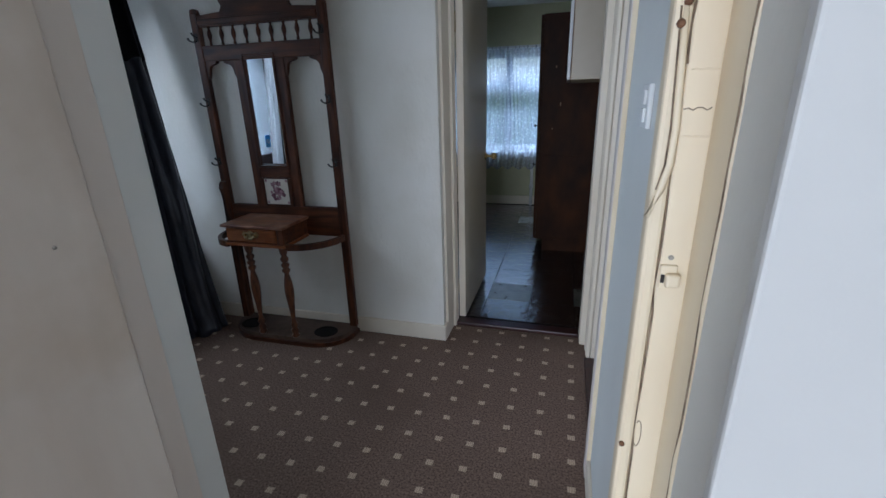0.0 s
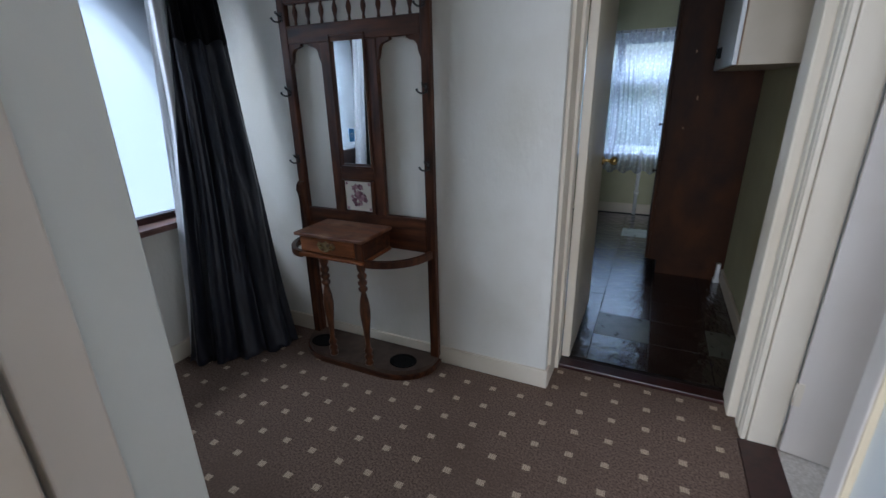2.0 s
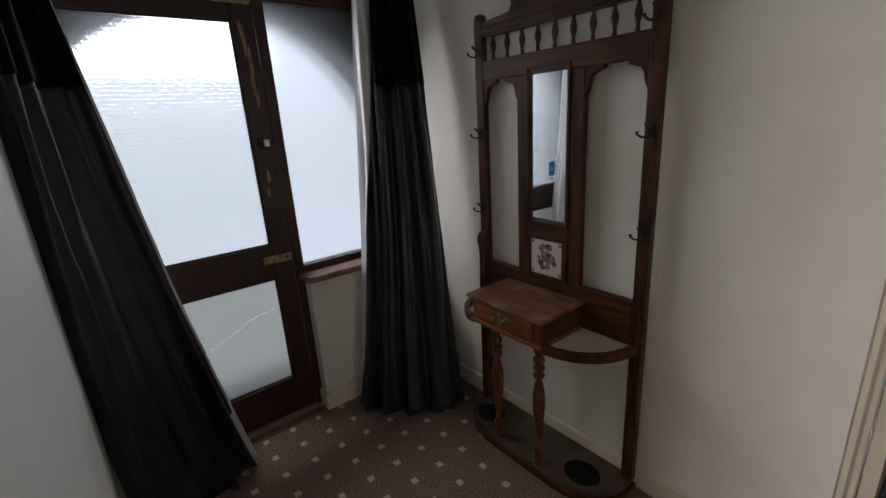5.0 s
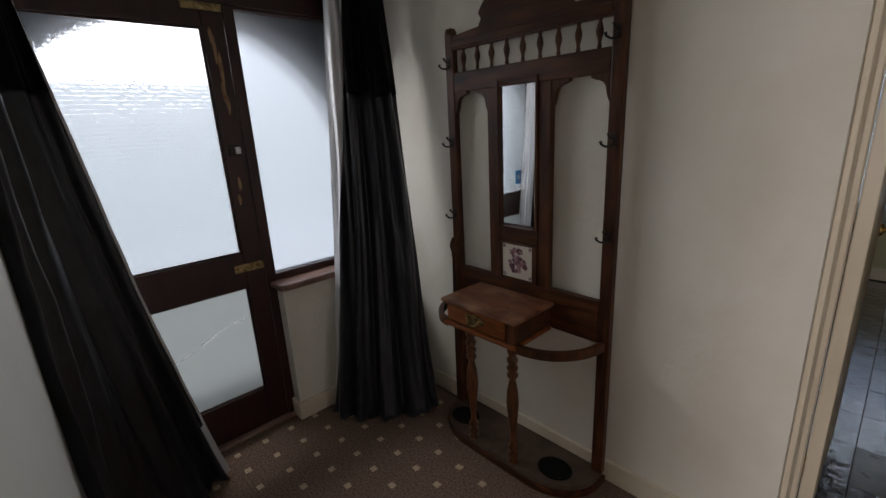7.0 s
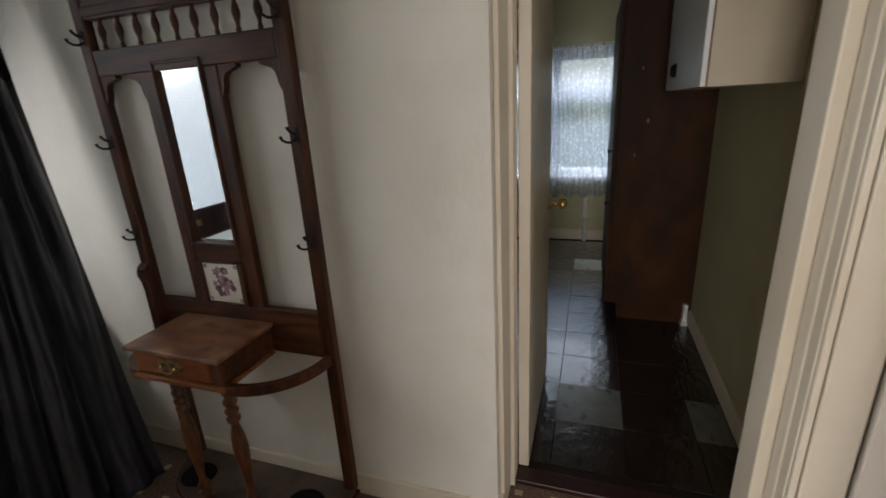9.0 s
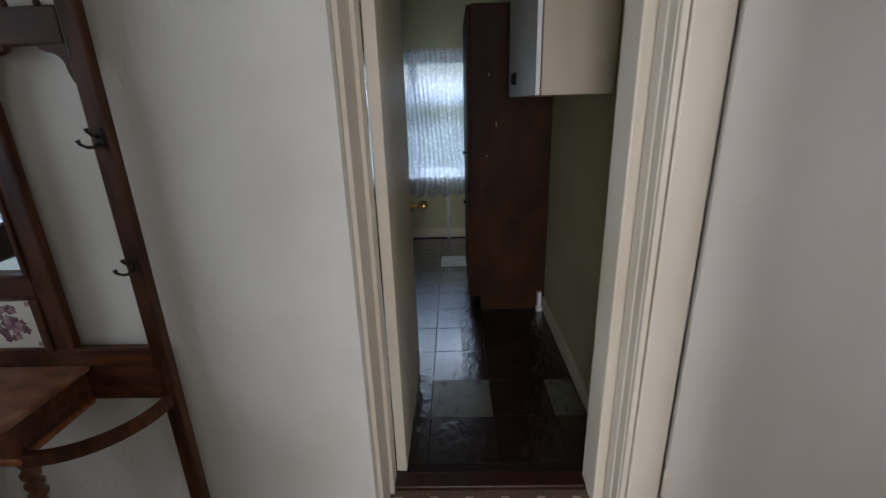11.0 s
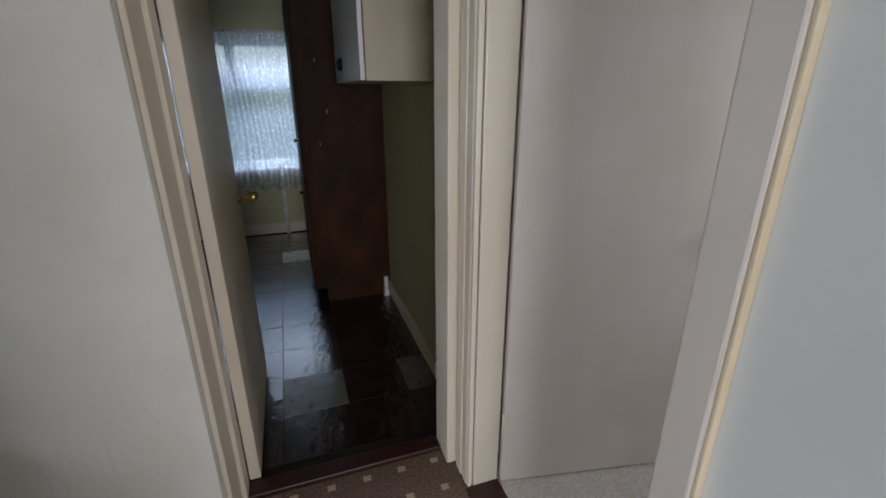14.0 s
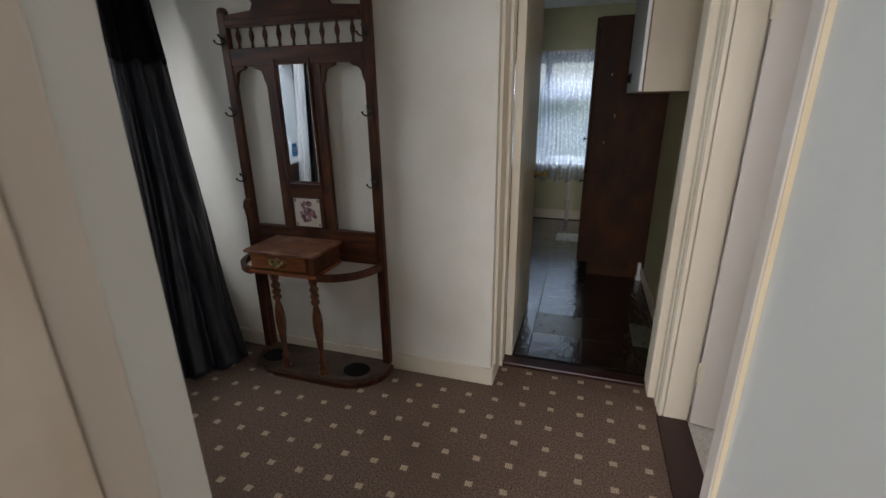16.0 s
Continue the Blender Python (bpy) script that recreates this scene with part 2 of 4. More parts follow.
# Grey tints dim the bright porch lamps seen through these panes.
GLASS_DOOR = glass_material("pebbled_glass", 0.21, 1.0, 62, (0.19, 0.205, 0.225), 0.08)
GLASS_SIDE = glass_material("frosted_glass", 0.36, 0.0, 60, (0.21, 0.225, 0.25), 0.06)
# Darkest tint stands in for the weaker daylight behind the lower pane.
GLASS_LOW = glass_material("dimmed_frosted_glass", 0.36, 0.0, 60, (0.085, 0.089, 0.086), 0.05)
GLASS = glass_material("clear_glass", 0.0, 0.0, 1)

MIRROR = bpy.data.materials.new("mirror_silver")
MIRROR.use_nodes = True
MIRROR.node_tree.nodes["Principled BSDF"].inputs["Metallic"].default_value = 1
MIRROR.node_tree.nodes["Principled BSDF"].inputs["Roughness"].default_value = 0.015
MIRROR.node_tree.nodes["Principled BSDF"].inputs["Base Color"].default_value = (0.86, 0.88, 0.88, 1)


def lace_material():
    m = bpy.data.materials.new("lace_net")
    m.use_nodes = True
    n, l = m.node_tree.nodes, m.node_tree.links
    for x in list(n):
        if x.type != "OUTPUT_MATERIAL":
            n.remove(x)
    out = [x for x in n if x.type == "OUTPUT_MATERIAL"][0]
    tr, df, tl = n.new("ShaderNodeBsdfTransparent"), n.new("ShaderNodeBsdfDiffuse"), n.new("ShaderNodeBsdfTranslucent")
    df.inputs[0].default_value = tl.inputs[0].default_value = (0.8, 0.86, 0.95, 1)
    b = n.new("ShaderNodeMixShader")
    half = n.new("ShaderNodeMixShader")
    half.inputs[0].default_value = 0.75
    l.new(df.outputs[0], half.inputs[1])
    l.new(tl.outputs[0], half.inputs[2])
    co = n.new("ShaderNodeTexCoord")
    v = n.new("ShaderNodeTexVoronoi")
    v.inputs["Scale"].default_value = 24
    z = n.new("ShaderNodeTexNoise")
    z.inputs["Scale"].default_value = 38
    l.new(co.outputs["Object"], v.inputs["Vector"])
    l.new(co.outputs["Object"], z.inputs["Vector"])
    q = n.new("ShaderNodeMath")
    q.operation = "MULTIPLY"
    l.new(v.outputs[0], q.inputs[0])
    l.new(z.outputs[0], q.inputs[1])
    r = n.new("ShaderNodeMapRange")
    r.inputs[1].default_value, r.inputs[2].default_value = 0.05, 0.22
    r.inputs[3].default_value, r.inputs[4].default_value = 0.58, 0.4
    l.new(q.outputs[0], r.inputs[0])
    l.new(r.outputs[0], b.inputs[0])
    l.new(tr.outputs[0], b.inputs[1])
    l.new(half.outputs[0], b.inputs[2])
    l.new(b.outputs[0], out.inputs[0])
    return m


LACE = lace_material()
CRACK = bpy.data.materials.new("broken_glass_edge")
CRACK.use_nodes = True
_t = CRACK.node_tree.nodes.new("ShaderNodeBsdfTranslucent")
_t.inputs[0].default_value = (1, 1, 1, 1)
CRACK.node_tree.links.new(_t.outputs[0], CRACK.node_tree.nodes["Material Output"].inputs[0])


# ---- mesh helpers ----
def bm_new():
    return bmesh.new()


def box(bm, x0, x1, y0, y1, z0, z1, bev=0.0, seg=2):
    r = bmesh.ops.create_cube(bm, size=1)
    for v in r["verts"]:
        v.co = Vector(((x0 + x1) / 2 + v.co.x * (x1 - x0), (y0 + y1) / 2 + v.co.y * (y1 - y0), (z0 + z1) / 2 + v.co.z * (z1 - z0)))
    if bev:
        es = list({e for v in r["verts"] for e in v.link_edges})
        bmesh.ops.bevel(bm, geom=es, offset=bev, segments=seg, affect="EDGES", profile=0.5)
    return bm


def B(x0, x1, y0, y1, z0, z1, bev=0.0, seg=2):
    return box(bm_new(), x0, x1, y0, y1, z0, z1, bev, seg)


def lathe(bm, prof, m=Matrix(), seg=16):
    """A turned solid round the local z from (radius, height) pairs."""
    rings = []
    for r, z in prof:
        rings.append([bm.verts.new(m @ Vector((r * math.cos(2 * math.pi * i / seg), r * math.sin(2 * math.pi * i / seg), z))) for i in range(seg)])
    for a, b in zip(rings, rings[1:]):
        for i in range(seg):
            f = bm.faces.new((a[i], a[(i + 1) % seg], b[(i + 1) % seg], b[i]))
            f.smooth = True
    bm.faces.new(list(reversed(rings[0])))
    bm.faces.new(rings[-1])
    return bm


def prism(bm, pts, a, b, axis="y"):
    """A flat outline given in two axes, drawn out along the third from a to b."""
    def at(p, d):
        return {"y": (p[0], d, p[1]), "z": (p[0], p[1], d), "x": (d, p[0], p[1])}[axis]
    va, vb = [bm.verts.new(at(p, a)) for p in pts], [bm.verts.new(at(p, b)) for p in pts]
    n = len(pts)
    bm.faces.new(va)
    bm.faces.new(list(reversed(vb)))
    for i in range(n):
        bm.faces.new((va[i], vb[i], vb[(i + 1) % n], va[(i + 1) % n]))
    bmesh.ops.recalc_face_normals(bm, faces=bm.faces[:])
    return bm


def tube(bm, pts, r, seg=8):
    pts = [Vector(p) for p in pts]
    rings = []
    for i, p in enumerate(pts):
        d = (pts[min(i + 1, len(pts) - 1)] - pts[max(i - 1, 0)]).normalized()
        s = d.cross(Vector((0.31, 0.2, 0.93))).normalized()
        t = d.cross(s)
        rr = r[i] if isinstance(r, (list, tuple)) else r
        rings.append([bm.verts.new(p + rr * (math.cos(2 * math.pi * k / seg) * s + math.sin(2 * math.pi * k / seg) * t)) for k in range(seg)])
    for a, b in zip(rings, rings[1:]):
        for k in range(seg):
            bm.faces.new((a[k], a[(k + 1) % seg], b[(k + 1) % seg], b[k])).smooth = True
    bm.faces.new(list(reversed(rings[0])))
    bm.faces.new(rings[-1])
    bmesh.ops.recalc_face_normals(bm, faces=bm.faces[:])
    return bm


def mesh_object(name, bm, material):
    me = bpy.data.meshes.new(name)
    bm.to_mesh(me)
    bm.free()
    me.materials.append(material)
    return new(name, me)


def part(name, bm, material, parent, label=""):
    ob = mesh_object(name, bm, material)
    ob.parent = parent
    ob.matrix_parent_inverse = parent.matrix_basis.inverted() if parent.type == "EMPTY" else Matrix()
    return tagged(ob, label)


def root(name, at, label, category, group="", kind=""):
    ob = new(name)
    ob.empty_display_size = 0.1
    ob.matrix_basis = Matrix.Translation(at)
    return tagged(ob, label, category, group, kind)


def struct(name, bm, material, label, category):
    return tagged(mesh_object(name, bm, material), label, category, kind="structure")


# ---- hall shell ----
H = 2.42
FY, BY, LX, RX = 0.66, 2.26, -2.66, 0.16      # near wall, back wall, front-door wall, right wall
KY = 2.52                                      # kitchen side of the back wall

struct("floor", B(LX, 0.2, 0.3, 2.5, -0.1, 0.0), CARPET, "brown carpet with a grid of small beige squares", "carpet")
struct("ceiling", B(-4.2, 2.6, -4.1, 6.1, H, H + 0.1), CEIL, "plain painted ceiling, out of view, darkened to cut bounced light", "ceiling")
bm = B(-2.95, -0.645, BY, KY, -0.1, H)
struct("wall_back", bm, WALL, "white textured wallpapered hall wall behind the hall stand", "wall")
struct("wall_above_kitchen_door", B(-0.645, 0.3, BY + 0.1, KY, 2.06, H), WALL, "white wall over the kitchen doorway", "wall")
bm = B(-0.96 - 2.0, -0.766, 0.3, FY, -0.1, H)
struct("wall_near", bm, WALL_SMOOTH, "pale painted wall between hall and living room", "wall")
struct("wall_above_living_door", B(-0.766, 0.12, 0.3, FY, 2.06, H), WALL_SMOOTH, "pale wall over the living room doorway", "wall")
bm = B(RX, 0.3, 0.52, 1.40, -0.1, H)
struct("wall_right", bm, WALL_SMOOTH, "pale blue-white painted wall with a light switch", "wall")
struct("wall_above_wc_door", B(RX, 0.3, 1.40, KY, 2.06, H), WALL_SMOOTH, "pale wall over the side doorway", "wall")
bm = B(0.192, 0.31, 2.262, KY, -0.1, 2.06)
struct("wall_corner_post", bm, GLOSS, "painted timber post between the two doorways", "wall")

# skirting
bm = B(-2.66, -0.632, BY - 0.016, BY, 0, 0.098, 0.004)
box(bm, -0.645, -0.630, BY, 2.438, 0, 0.098, 0.004)
struct("baseboard_back", bm, GLOSS, "white gloss skirting board, scuffed", "skirting")
struct("baseboard_right", B(RX - 0.014, RX, 0.56, 1.384, 0, 0.098, 0.004), GLOSS, "white gloss skirting board", "skirting")
struct("baseboard_near", B(-2.66, -0.78, FY, FY + 0.014, 0, 0.098, 0.004), GLOSS, "white gloss skirting board", "skirting")


def moulding(bm, x0, x1, y0, y1, z0, z1, face):
    """An upright board with a stepped, rounded face on the given side."""
    box(bm, x0, x1, y0, y1, z0, z1, 0.004)
    if face == "-x":
        w = y1 - y0
        box(bm, x0 - 0.003, x0 + 0.004, y0 + w * 0.12, y0 + w * 0.38, z0, z1, 0.0045)
        box(bm, x0 - 0.005, x0 + 0.004, y0 + w * 0.5, y0 + w * 0.9, z0, z1, 0.006)
    if face == "-y":
        w = x1 - x0
        box(bm, x0 + w * 0.12, x0 + w * 0.38, y0 - 0.003, y0 + 0.004, z0, z1, 0.0045)
        box(bm, x0 + w * 0.5, x0 + w * 0.9, y0 - 0.004, y0 + 0.004, z0, z1, 0.006)
    if face == "+x":
        w = y1 - y0
        box(bm, x1 - 0.004, x1 + 0.006, y0 + w * 0.1, y0 + w * 0.4, z0, z1, 0.0045)
        box(bm, x1 - 0.004, x1 + 0.009, y0 + w * 0.55, y0 + w * 0.9, z0, z1, 0.006)
    return bm


# kitchen door frame
r = root("door_frame_kitchen", (-0.24, 2.48, 0), "cream gloss painted timber frame of the kitchen doorway", "door frame", kind="structure")
part("jamb", B(-0.645, -0.6145, 2.44, 2.519, 0, 2.06, 0.003), GLOSS, r)
part("stop", B(-0.644, -0.628, 2.30, 2.438, 0.1, 2.06, 0.003), GLOSS, r)
part("jamb", B(0.142, 0.192, 2.378, 2.52, 0, 2.06, 0.006), GLOSS, r)
part("head", B(-0.622, 0.142, 2.44, 2.52, 2.02, 2.06, 0.003), GLOSS, r)
struct("threshold_kitchen", B(-0.63, 0.142, 2.455, 2.53, -0.02, 0.022, 0.006), MAHOG, "dark red-stained timber door sill", "threshold")

# side room door frame
r = root("door_frame_side_room", (0.22, 1.85, 0), "cream gloss painted timber frame of the side doorway", "door frame", kind="structure")
part("architrave", moulding(bm_new(), 0.178, 0.196, 2.243, 2.376, 0, 2.06, "-x"), GLOSS, r)
part("jamb", B(0.2, 0.302, 2.24, 2.262, 0, 2.06, 0.005), GLOSS, r)
part("architrave", B(0.143, RX, 1.388, 1.452, 0, 2.13, 0.005), DOORW, r)
# Cream-yellow colour here paints in the warm light on the side face.
part("architrave_edge", B(0.146, RX, 1.381, 1.388, 0, 2.13, 0.002), CREAM, r, "edge of the architrave, warm light painted in as cream-yellow")
part("jamb", B(0.16, 0.3, 1.4, 1.458, 0, 2.06, 0.004), GLOSS, r)
part("head", B(0.138, RX, 1.462, 2.378, 2.05, 2.13, 0.006), GLOSS, r)
struct("threshold_side_room", B(0.168, 0.303, 1.458, 2.24, -0.05, 0.006, 0.002), MAHOG, "dark brown timber strip under the side door", "threshold")

# living room door frame
r = root("door_frame_living_room", (-0.3, 0.45, 0), "old painted timber frame of the living room doorway", "door frame", kind="structure")
part("jamb", B(-0.766, -0.742, 0.522, 0.578, 0, 2.06, 0.003), DOORW, r, "grey-beige painted jamb")
part("casing", B(-0.766, -0.756, 0.578, 0.655, 0, 2.06, 0.002), WALL_SMOOTH, r, "pale painted reveal board")
part("architrave", B(-0.80, -0.74, 0.27, 0.3, 0, 2.1, 0.004), DOORW, r)
part("jamb", B(0.138, 0.17, 0.438, 0.52, 0, 2.06, 0.003), CREAM, r, "stripped jamb with old cream paint and filled cracks")
part("stop", B(0.107, 0.14, 0.503, 0.524, 0, 2.06, 0.003), CREAM, r, "cream painted door stop")
part("bead", B(0.089, 0.106, 0.498, 0.527, 0, 2.06, 0.005), CREAM, r, "splintered cream stop bead")
part("architrave", prism(bm_new(), [(0.121, 0.3035), (0.18, 0.3035), (0.18, 0.437), (0.141, 0.437)], 0, 2.06, "z"), WALL_SMOOTH, r, "grey-white painted board")
part("head", B(-0.742, 0.137, 0.438, 0.52, 2.02, 2.06, 0.003), CREAM, r)


# splits, keeper and lost hinge marks on the stripped jamb
def crack(pts, w):
    bm = bm_new()
    tube(bm, pts, w, 5)
    return bm


rnd = random.Random(4)
for z0, z1, y in ((0.25, 0.75, 0.493), (0.85, 1.32, 0.494), (1.42, 1.9, 0.492)):
    pts = [(0.107 + rnd.uniform(-0.002, 0.002), y + 0.009, z0 + (z1 - z0) * i / 14) for i in range(15)]
    part("split", crack(pts, 0.0012), SPLIT, r, "dark split in the paint")
pts = [(0.1385, 0.44 + rnd.uniform(-0.002, 0.003), 0.1 + 1.9 * i / 40) for i in range(41)]
part("split", crack(pts, 0.0011), SPLIT, r, "broken paint line")
pts = [(0.099, 0.498, 1.47), (0.101, 0.4965, 1.42), (0.1035, 0.4955, 1.36), (0.1025, 0.494, 1.325), (0.096, 0.489, 1.3), (0.085, 0.483, 1.272)]
part("splinter", crack(pts, [0.003, 0.0042, 0.0044, 0.0044, 0.004, 0.0032]), CREAM, r, "bead split off and springing away from the jamb")
part("split", crack([(x - 0.0045, y - 0.0012, z) for x, y, z in pts[:-1]], 0.0009), SPLIT, r, "dark split in the paint")
pts = [(0.110 + 0.0042 * i, 0.5032, 1.378 + 0.0018 * math.sin(i * i * 0.9)) for i in range(7)]
part("split", crack(pts, 0.0007), SPLIT, r, "cross crack in filler")
for z in (1.415, 1.352):
    part("filler_ridge", crack([(0.112 + 0.004 * i, 0.5034, z + 0.0006 * math.sin(i * 2.1)) for i in range(8)], 0.0011), CREAM, r, "raised edge of old filler")
keeper = part("latch_keeper", B(0.109, 0.127, 0.4985, 0.504, 1.186, 1.214, 0.002), CREAM, r, "paint-clogged latch keeper")
part("lip", B(0.114, 0.129, 0.489, 0.4995, 1.19, 1.206, 0.003), CREAM, keeper)
# No recess is cut: a thin dark plate paints in the hole's shade.
part("latch_hole", B(0.1105, 0.1145, 0.4978, 0.499, 1.193, 1.203, 0.0006), IRON, keeper, "dark plate painting in the shade of the keeper's hole")
part("screw", lathe(bm_new(), [(0.003, 0), (0.003, 0.0015), (0.001, 0.002)], pose(0.119, 0.5035, 1.222, 90, 0, 0), 8), GREY, r)
ring = [(0.111 + 0.004 * math.cos(a), 0.5028, 0.98 + 0.02 * math.sin(a)) for a in [i * math.pi / 10 for i in range(-7, 8)]]
part("paint_chip", crack(ring, 0.0006), SPLIT, r, "curled edge of a paint chip")
for x, z, q in ((0.0965, 1.455, 0.0045), (0.1, 1.473, 0.004), (0.098, 1.66, 0.004), (0.093, 0.965, 0.0035), (0.098, 0.78, 0.004)):
    part("nail", lathe(bm_new(), [(q, 0), (q, 0.003), (q * 0.4, 0.005)], pose(x, 0.4985, z, 90, 0, 0), 8), RUST, r, "rusty nail head")

# living room door, folded back
r = root("door_living_room", (-0.74, 0.12, 0), "beige painted flush door standing open against the wall", "door", kind="structure")
part("leaf", B(-0.762, -0.724, -0.27, 0.512, 0.012, 2.0, 0.003), DOORG, r)
for z in (1.2, 0.62, 1.75):
    part("screw", lathe(bm_new(), [(0.0035, 0), (0.003, 0.002), (0.001, 0.0025)], pose(-0.7245, 0.44, z, 0, 90, 0), 8), GREY, r)


# ---- light switch ----
sw = root("light_switch", (RX, 1.03, 1.37), "white plastic double light switch on the painted wall", "switch")
part("plate", B(RX - 0.01, RX, 0.985, 1.06, 1.325, 1.412, 0.003), PLASTIC, sw)
part("rocker", B(RX - 0.015, RX - 0.009, 1.008, 1.038, 1.372, 1.4, 0.002), PLASTIC, sw)
part("rocker", B(RX - 0.015, RX - 0.009, 1.008, 1.038, 1.337, 1.365, 0.002), PLASTIC, sw)


# ---- knobs and doors ----
def knob_bm(m):
    return lathe(bm_new(), [(0.026, 0), (0.027, 0.004), (0.021, 0.009), (0.010, 0.012), (0.009, 0.03), (0.014, 0.036), (0.023, 0.042), (0.026, 0.052), (0.023, 0.062), (0.012, 0.066), (0.002, 0.067)], m, 20)


r = root("door_kitchen", (-0.59, 2.9, 0.01), "cream painted flush door standing open into the kitchen", "door", kind="structure")
part("leaf", B(-0.613, -0.572, 2.53, 3.285, 0.025, 2.01, 0.003), GLOSS, r)
part("knob", knob_bm(pose(-0.572, 3.225, 0.985, 0, 90, 0) @ Matrix.Diagonal((1, 1, 1.3, 1))), BRASS, r, "polished brass door knob")
part("knob", knob_bm(pose(-0.613, 3.225, 0.985, 0, -90, 0)), BRASS, r, "polished brass door knob")
part("latch_plate", B(-0.603, -0.583, 3.2845, 3.287, 0.93, 1.04, 0.001), BRASS, r)
for z in (0.25, 1.78):
    part("hinge", lathe(bm_new(), [(0.006, -0.05), (0.006, 0.05)], pose(-0.617, 2.526, z), 8), BRASSD, r)

r = root("door_side_room", (0.305, 2.222, 0), "white painted flush door standing open into the side room", "door", kind="structure")
M = Matrix.Translation((0.305, 2.222, 0)) @ pose(0, 0, 0, 0, 0, -11.3)


def moved(bm, m):
    bmesh.ops.transform(bm, matrix=m, verts=bm.verts[:])
    return bm


part("leaf", moved(B(0.002, 0.775, 0, 0.038, 0.009, 2.01, 0.003), M), DOORW, r)
part("knob", moved(knob_bm(pose(0.715, 0, 0.985, 90, 0, 0)), M), BRASS, r, "polished brass door knob")
for z in (0.28, 1.75):
    h = part("hinge", moved(B(0.0, 0.022, -0.0035, 0.002, z - 0.05, z + 0.05, 0.001), M), GLOSS, r, "painted-over butt hinge")
    part("pin", moved(lathe(bm_new(), [(0.005, -0.05), (0.005, 0.05)], pose(-0.001, -0.003, z), 8), M), GLOSS, h)

# side room
struct("floor_side_room", B(0.303, 1.7, 0.95, 2.5, -0.1, 0.004), WCFLOOR, "pale speckled vinyl floor of the side room", "floor")
bm = B(0.3, 1.8, 2.36, KY, -0.1, H)
box(bm, 1.7, 1.8, 0.95, 1.24, -0.1, H)
box(bm, 1.7, 1.8, 1.86, 2.36, -0.1, H)
box(bm, 1.7, 1.8, 1.24, 1.86, -0.1, 1.05)
box(bm, 1.7, 1.8, 1.24, 1.86, 1.95, H)
box(bm, 0.3, 1.8, 0.85, 0.95, -0.1, H)
struct("wall_side_room", bm, WALL_SMOOTH, "plain pale walls of the side room", "wall")

# ---- living room behind the start ----
struct("floor_living_room", B(-3.2, 2.4, -3.8, 0.3, -0.1, 0.0), CARPET, "brown patterned carpet of the living room", "carpet")
bm = B(0.1815, 2.5, 0.304, 0.52, -0.1, H)
box(bm, 0.1185, 2.4, 0.288, 0.303, -0.1, H, 0.003)
struct("wall_living_jamb", bm, LIVDIM, "white living room wall beside the doorway, darkened to offset the window lamp", "wall")
bm = B(-3.3, -3.2, -3.9, 0.3, -0.1, H)
struct("wall_living_west", bm, WALL, "plain white living room wall", "wall")
struct("wall_living_east", B(2.4, 2.5, -3.9, 0.296, -0.1, H), WALL, "plain white living room wall", "wall")
bm = B(-3.2, -2.0, -3.9, -3.8, -0.1, H)
box(bm, 0.2, 2.4, -3.9, -3.8, -0.1, H)
box(bm, -2.0, 0.2, -3.9, -3.8, -0.1, 0.8)
box(bm, -2.0, 0.2, -3.9, -3.8, 2.2, H)
struct("wall_living_south", bm, WALL, "white living room wall with a wide window opening", "wall")

# ---- front door wall ----
bm = B(-2.76, LX, 0.3, 0.66, -0.1, H)
box(bm, -2.76, LX, 0.66, KY, 2.1, H)
box(bm, -2.76, LX, 2.2, 2.3, -0.1, 2.1)
struct("wall_front", bm, WALL, "white wall around the front entrance", "wall")
bm = B(-2.78, -2.565, 1.54, BY, -0.1, 0.742)
struct("wall_pier", bm, WALL, "white low wall under the side window", "wall")
bm = B(-2.68, -2.548, 1.526, 2.2, 0, 0.1, 0.006)
struct("baseboard_pier", bm, GLOSS, "white skirting round the low wall", "skirting")
bm = bm_new()
pts = [(-2.68, 1.512), (-2.56, 1.512)] + [(-2.56 + 0.045 * math.sin(a), 1.557 - 0.045 * math.cos(a)) for a in [i * math.pi / 12 for i in range(1, 7)]] + [(-2.515, 2.24), (-2.68, 2.24)]
prism(bm, pts, 0.742, 0.772, "z")
bmesh.ops.bevel(bm, geom=[e for e in bm.edges if abs(e.verts[0].co.z - e.verts[1].co.z) < 1e-5], offset=0.006, segments=2, affect="EDGES")
struct("window_sill", bm, SILLW, "worn varnished timber window board with a rounded corner", "window sill")

w = root("window_1", (-2.67, 1.85, 0.77), "frosted side window in a dark timber frame by the front door", "window", kind="structure")
part("window_frame", B(-2.70, -2.635, 1.50, 1.548, 0.0, 2.02, 0.004), MAHOG, w)
part("window_frame", B(-2.70, -2.64, 1.548, 2.2, 0.772, 0.806, 0.004), MAHOG, w)
part("window_frame", B(-2.70, -2.64, 1.548, 2.2, 2.008, 2.06, 0.004), MAHOG, w)
part("window_frame", B(-2.70, -2.64, 2.17, 2.2, 0.806, 2.008, 0.004), MAHOG, w)
pane = part("pane", B(-2.682, -2.676, 1.548, 2.17, 0.806, 2.008), GLASS_SIDE, w)
pane.visible_shadow = False
struct("door_head", B(-2.71, -2.63, 0.62, 2.2, 2.022, 2.11, 0.004), MAHOG, "dark stained timber head over the front door", "door frame")
struct("door_post", B(-2.71, -2.63, 0.62, 0.668, 0, 2.022, 0.004), MAHOG, "dark stained timber door post", "door frame")

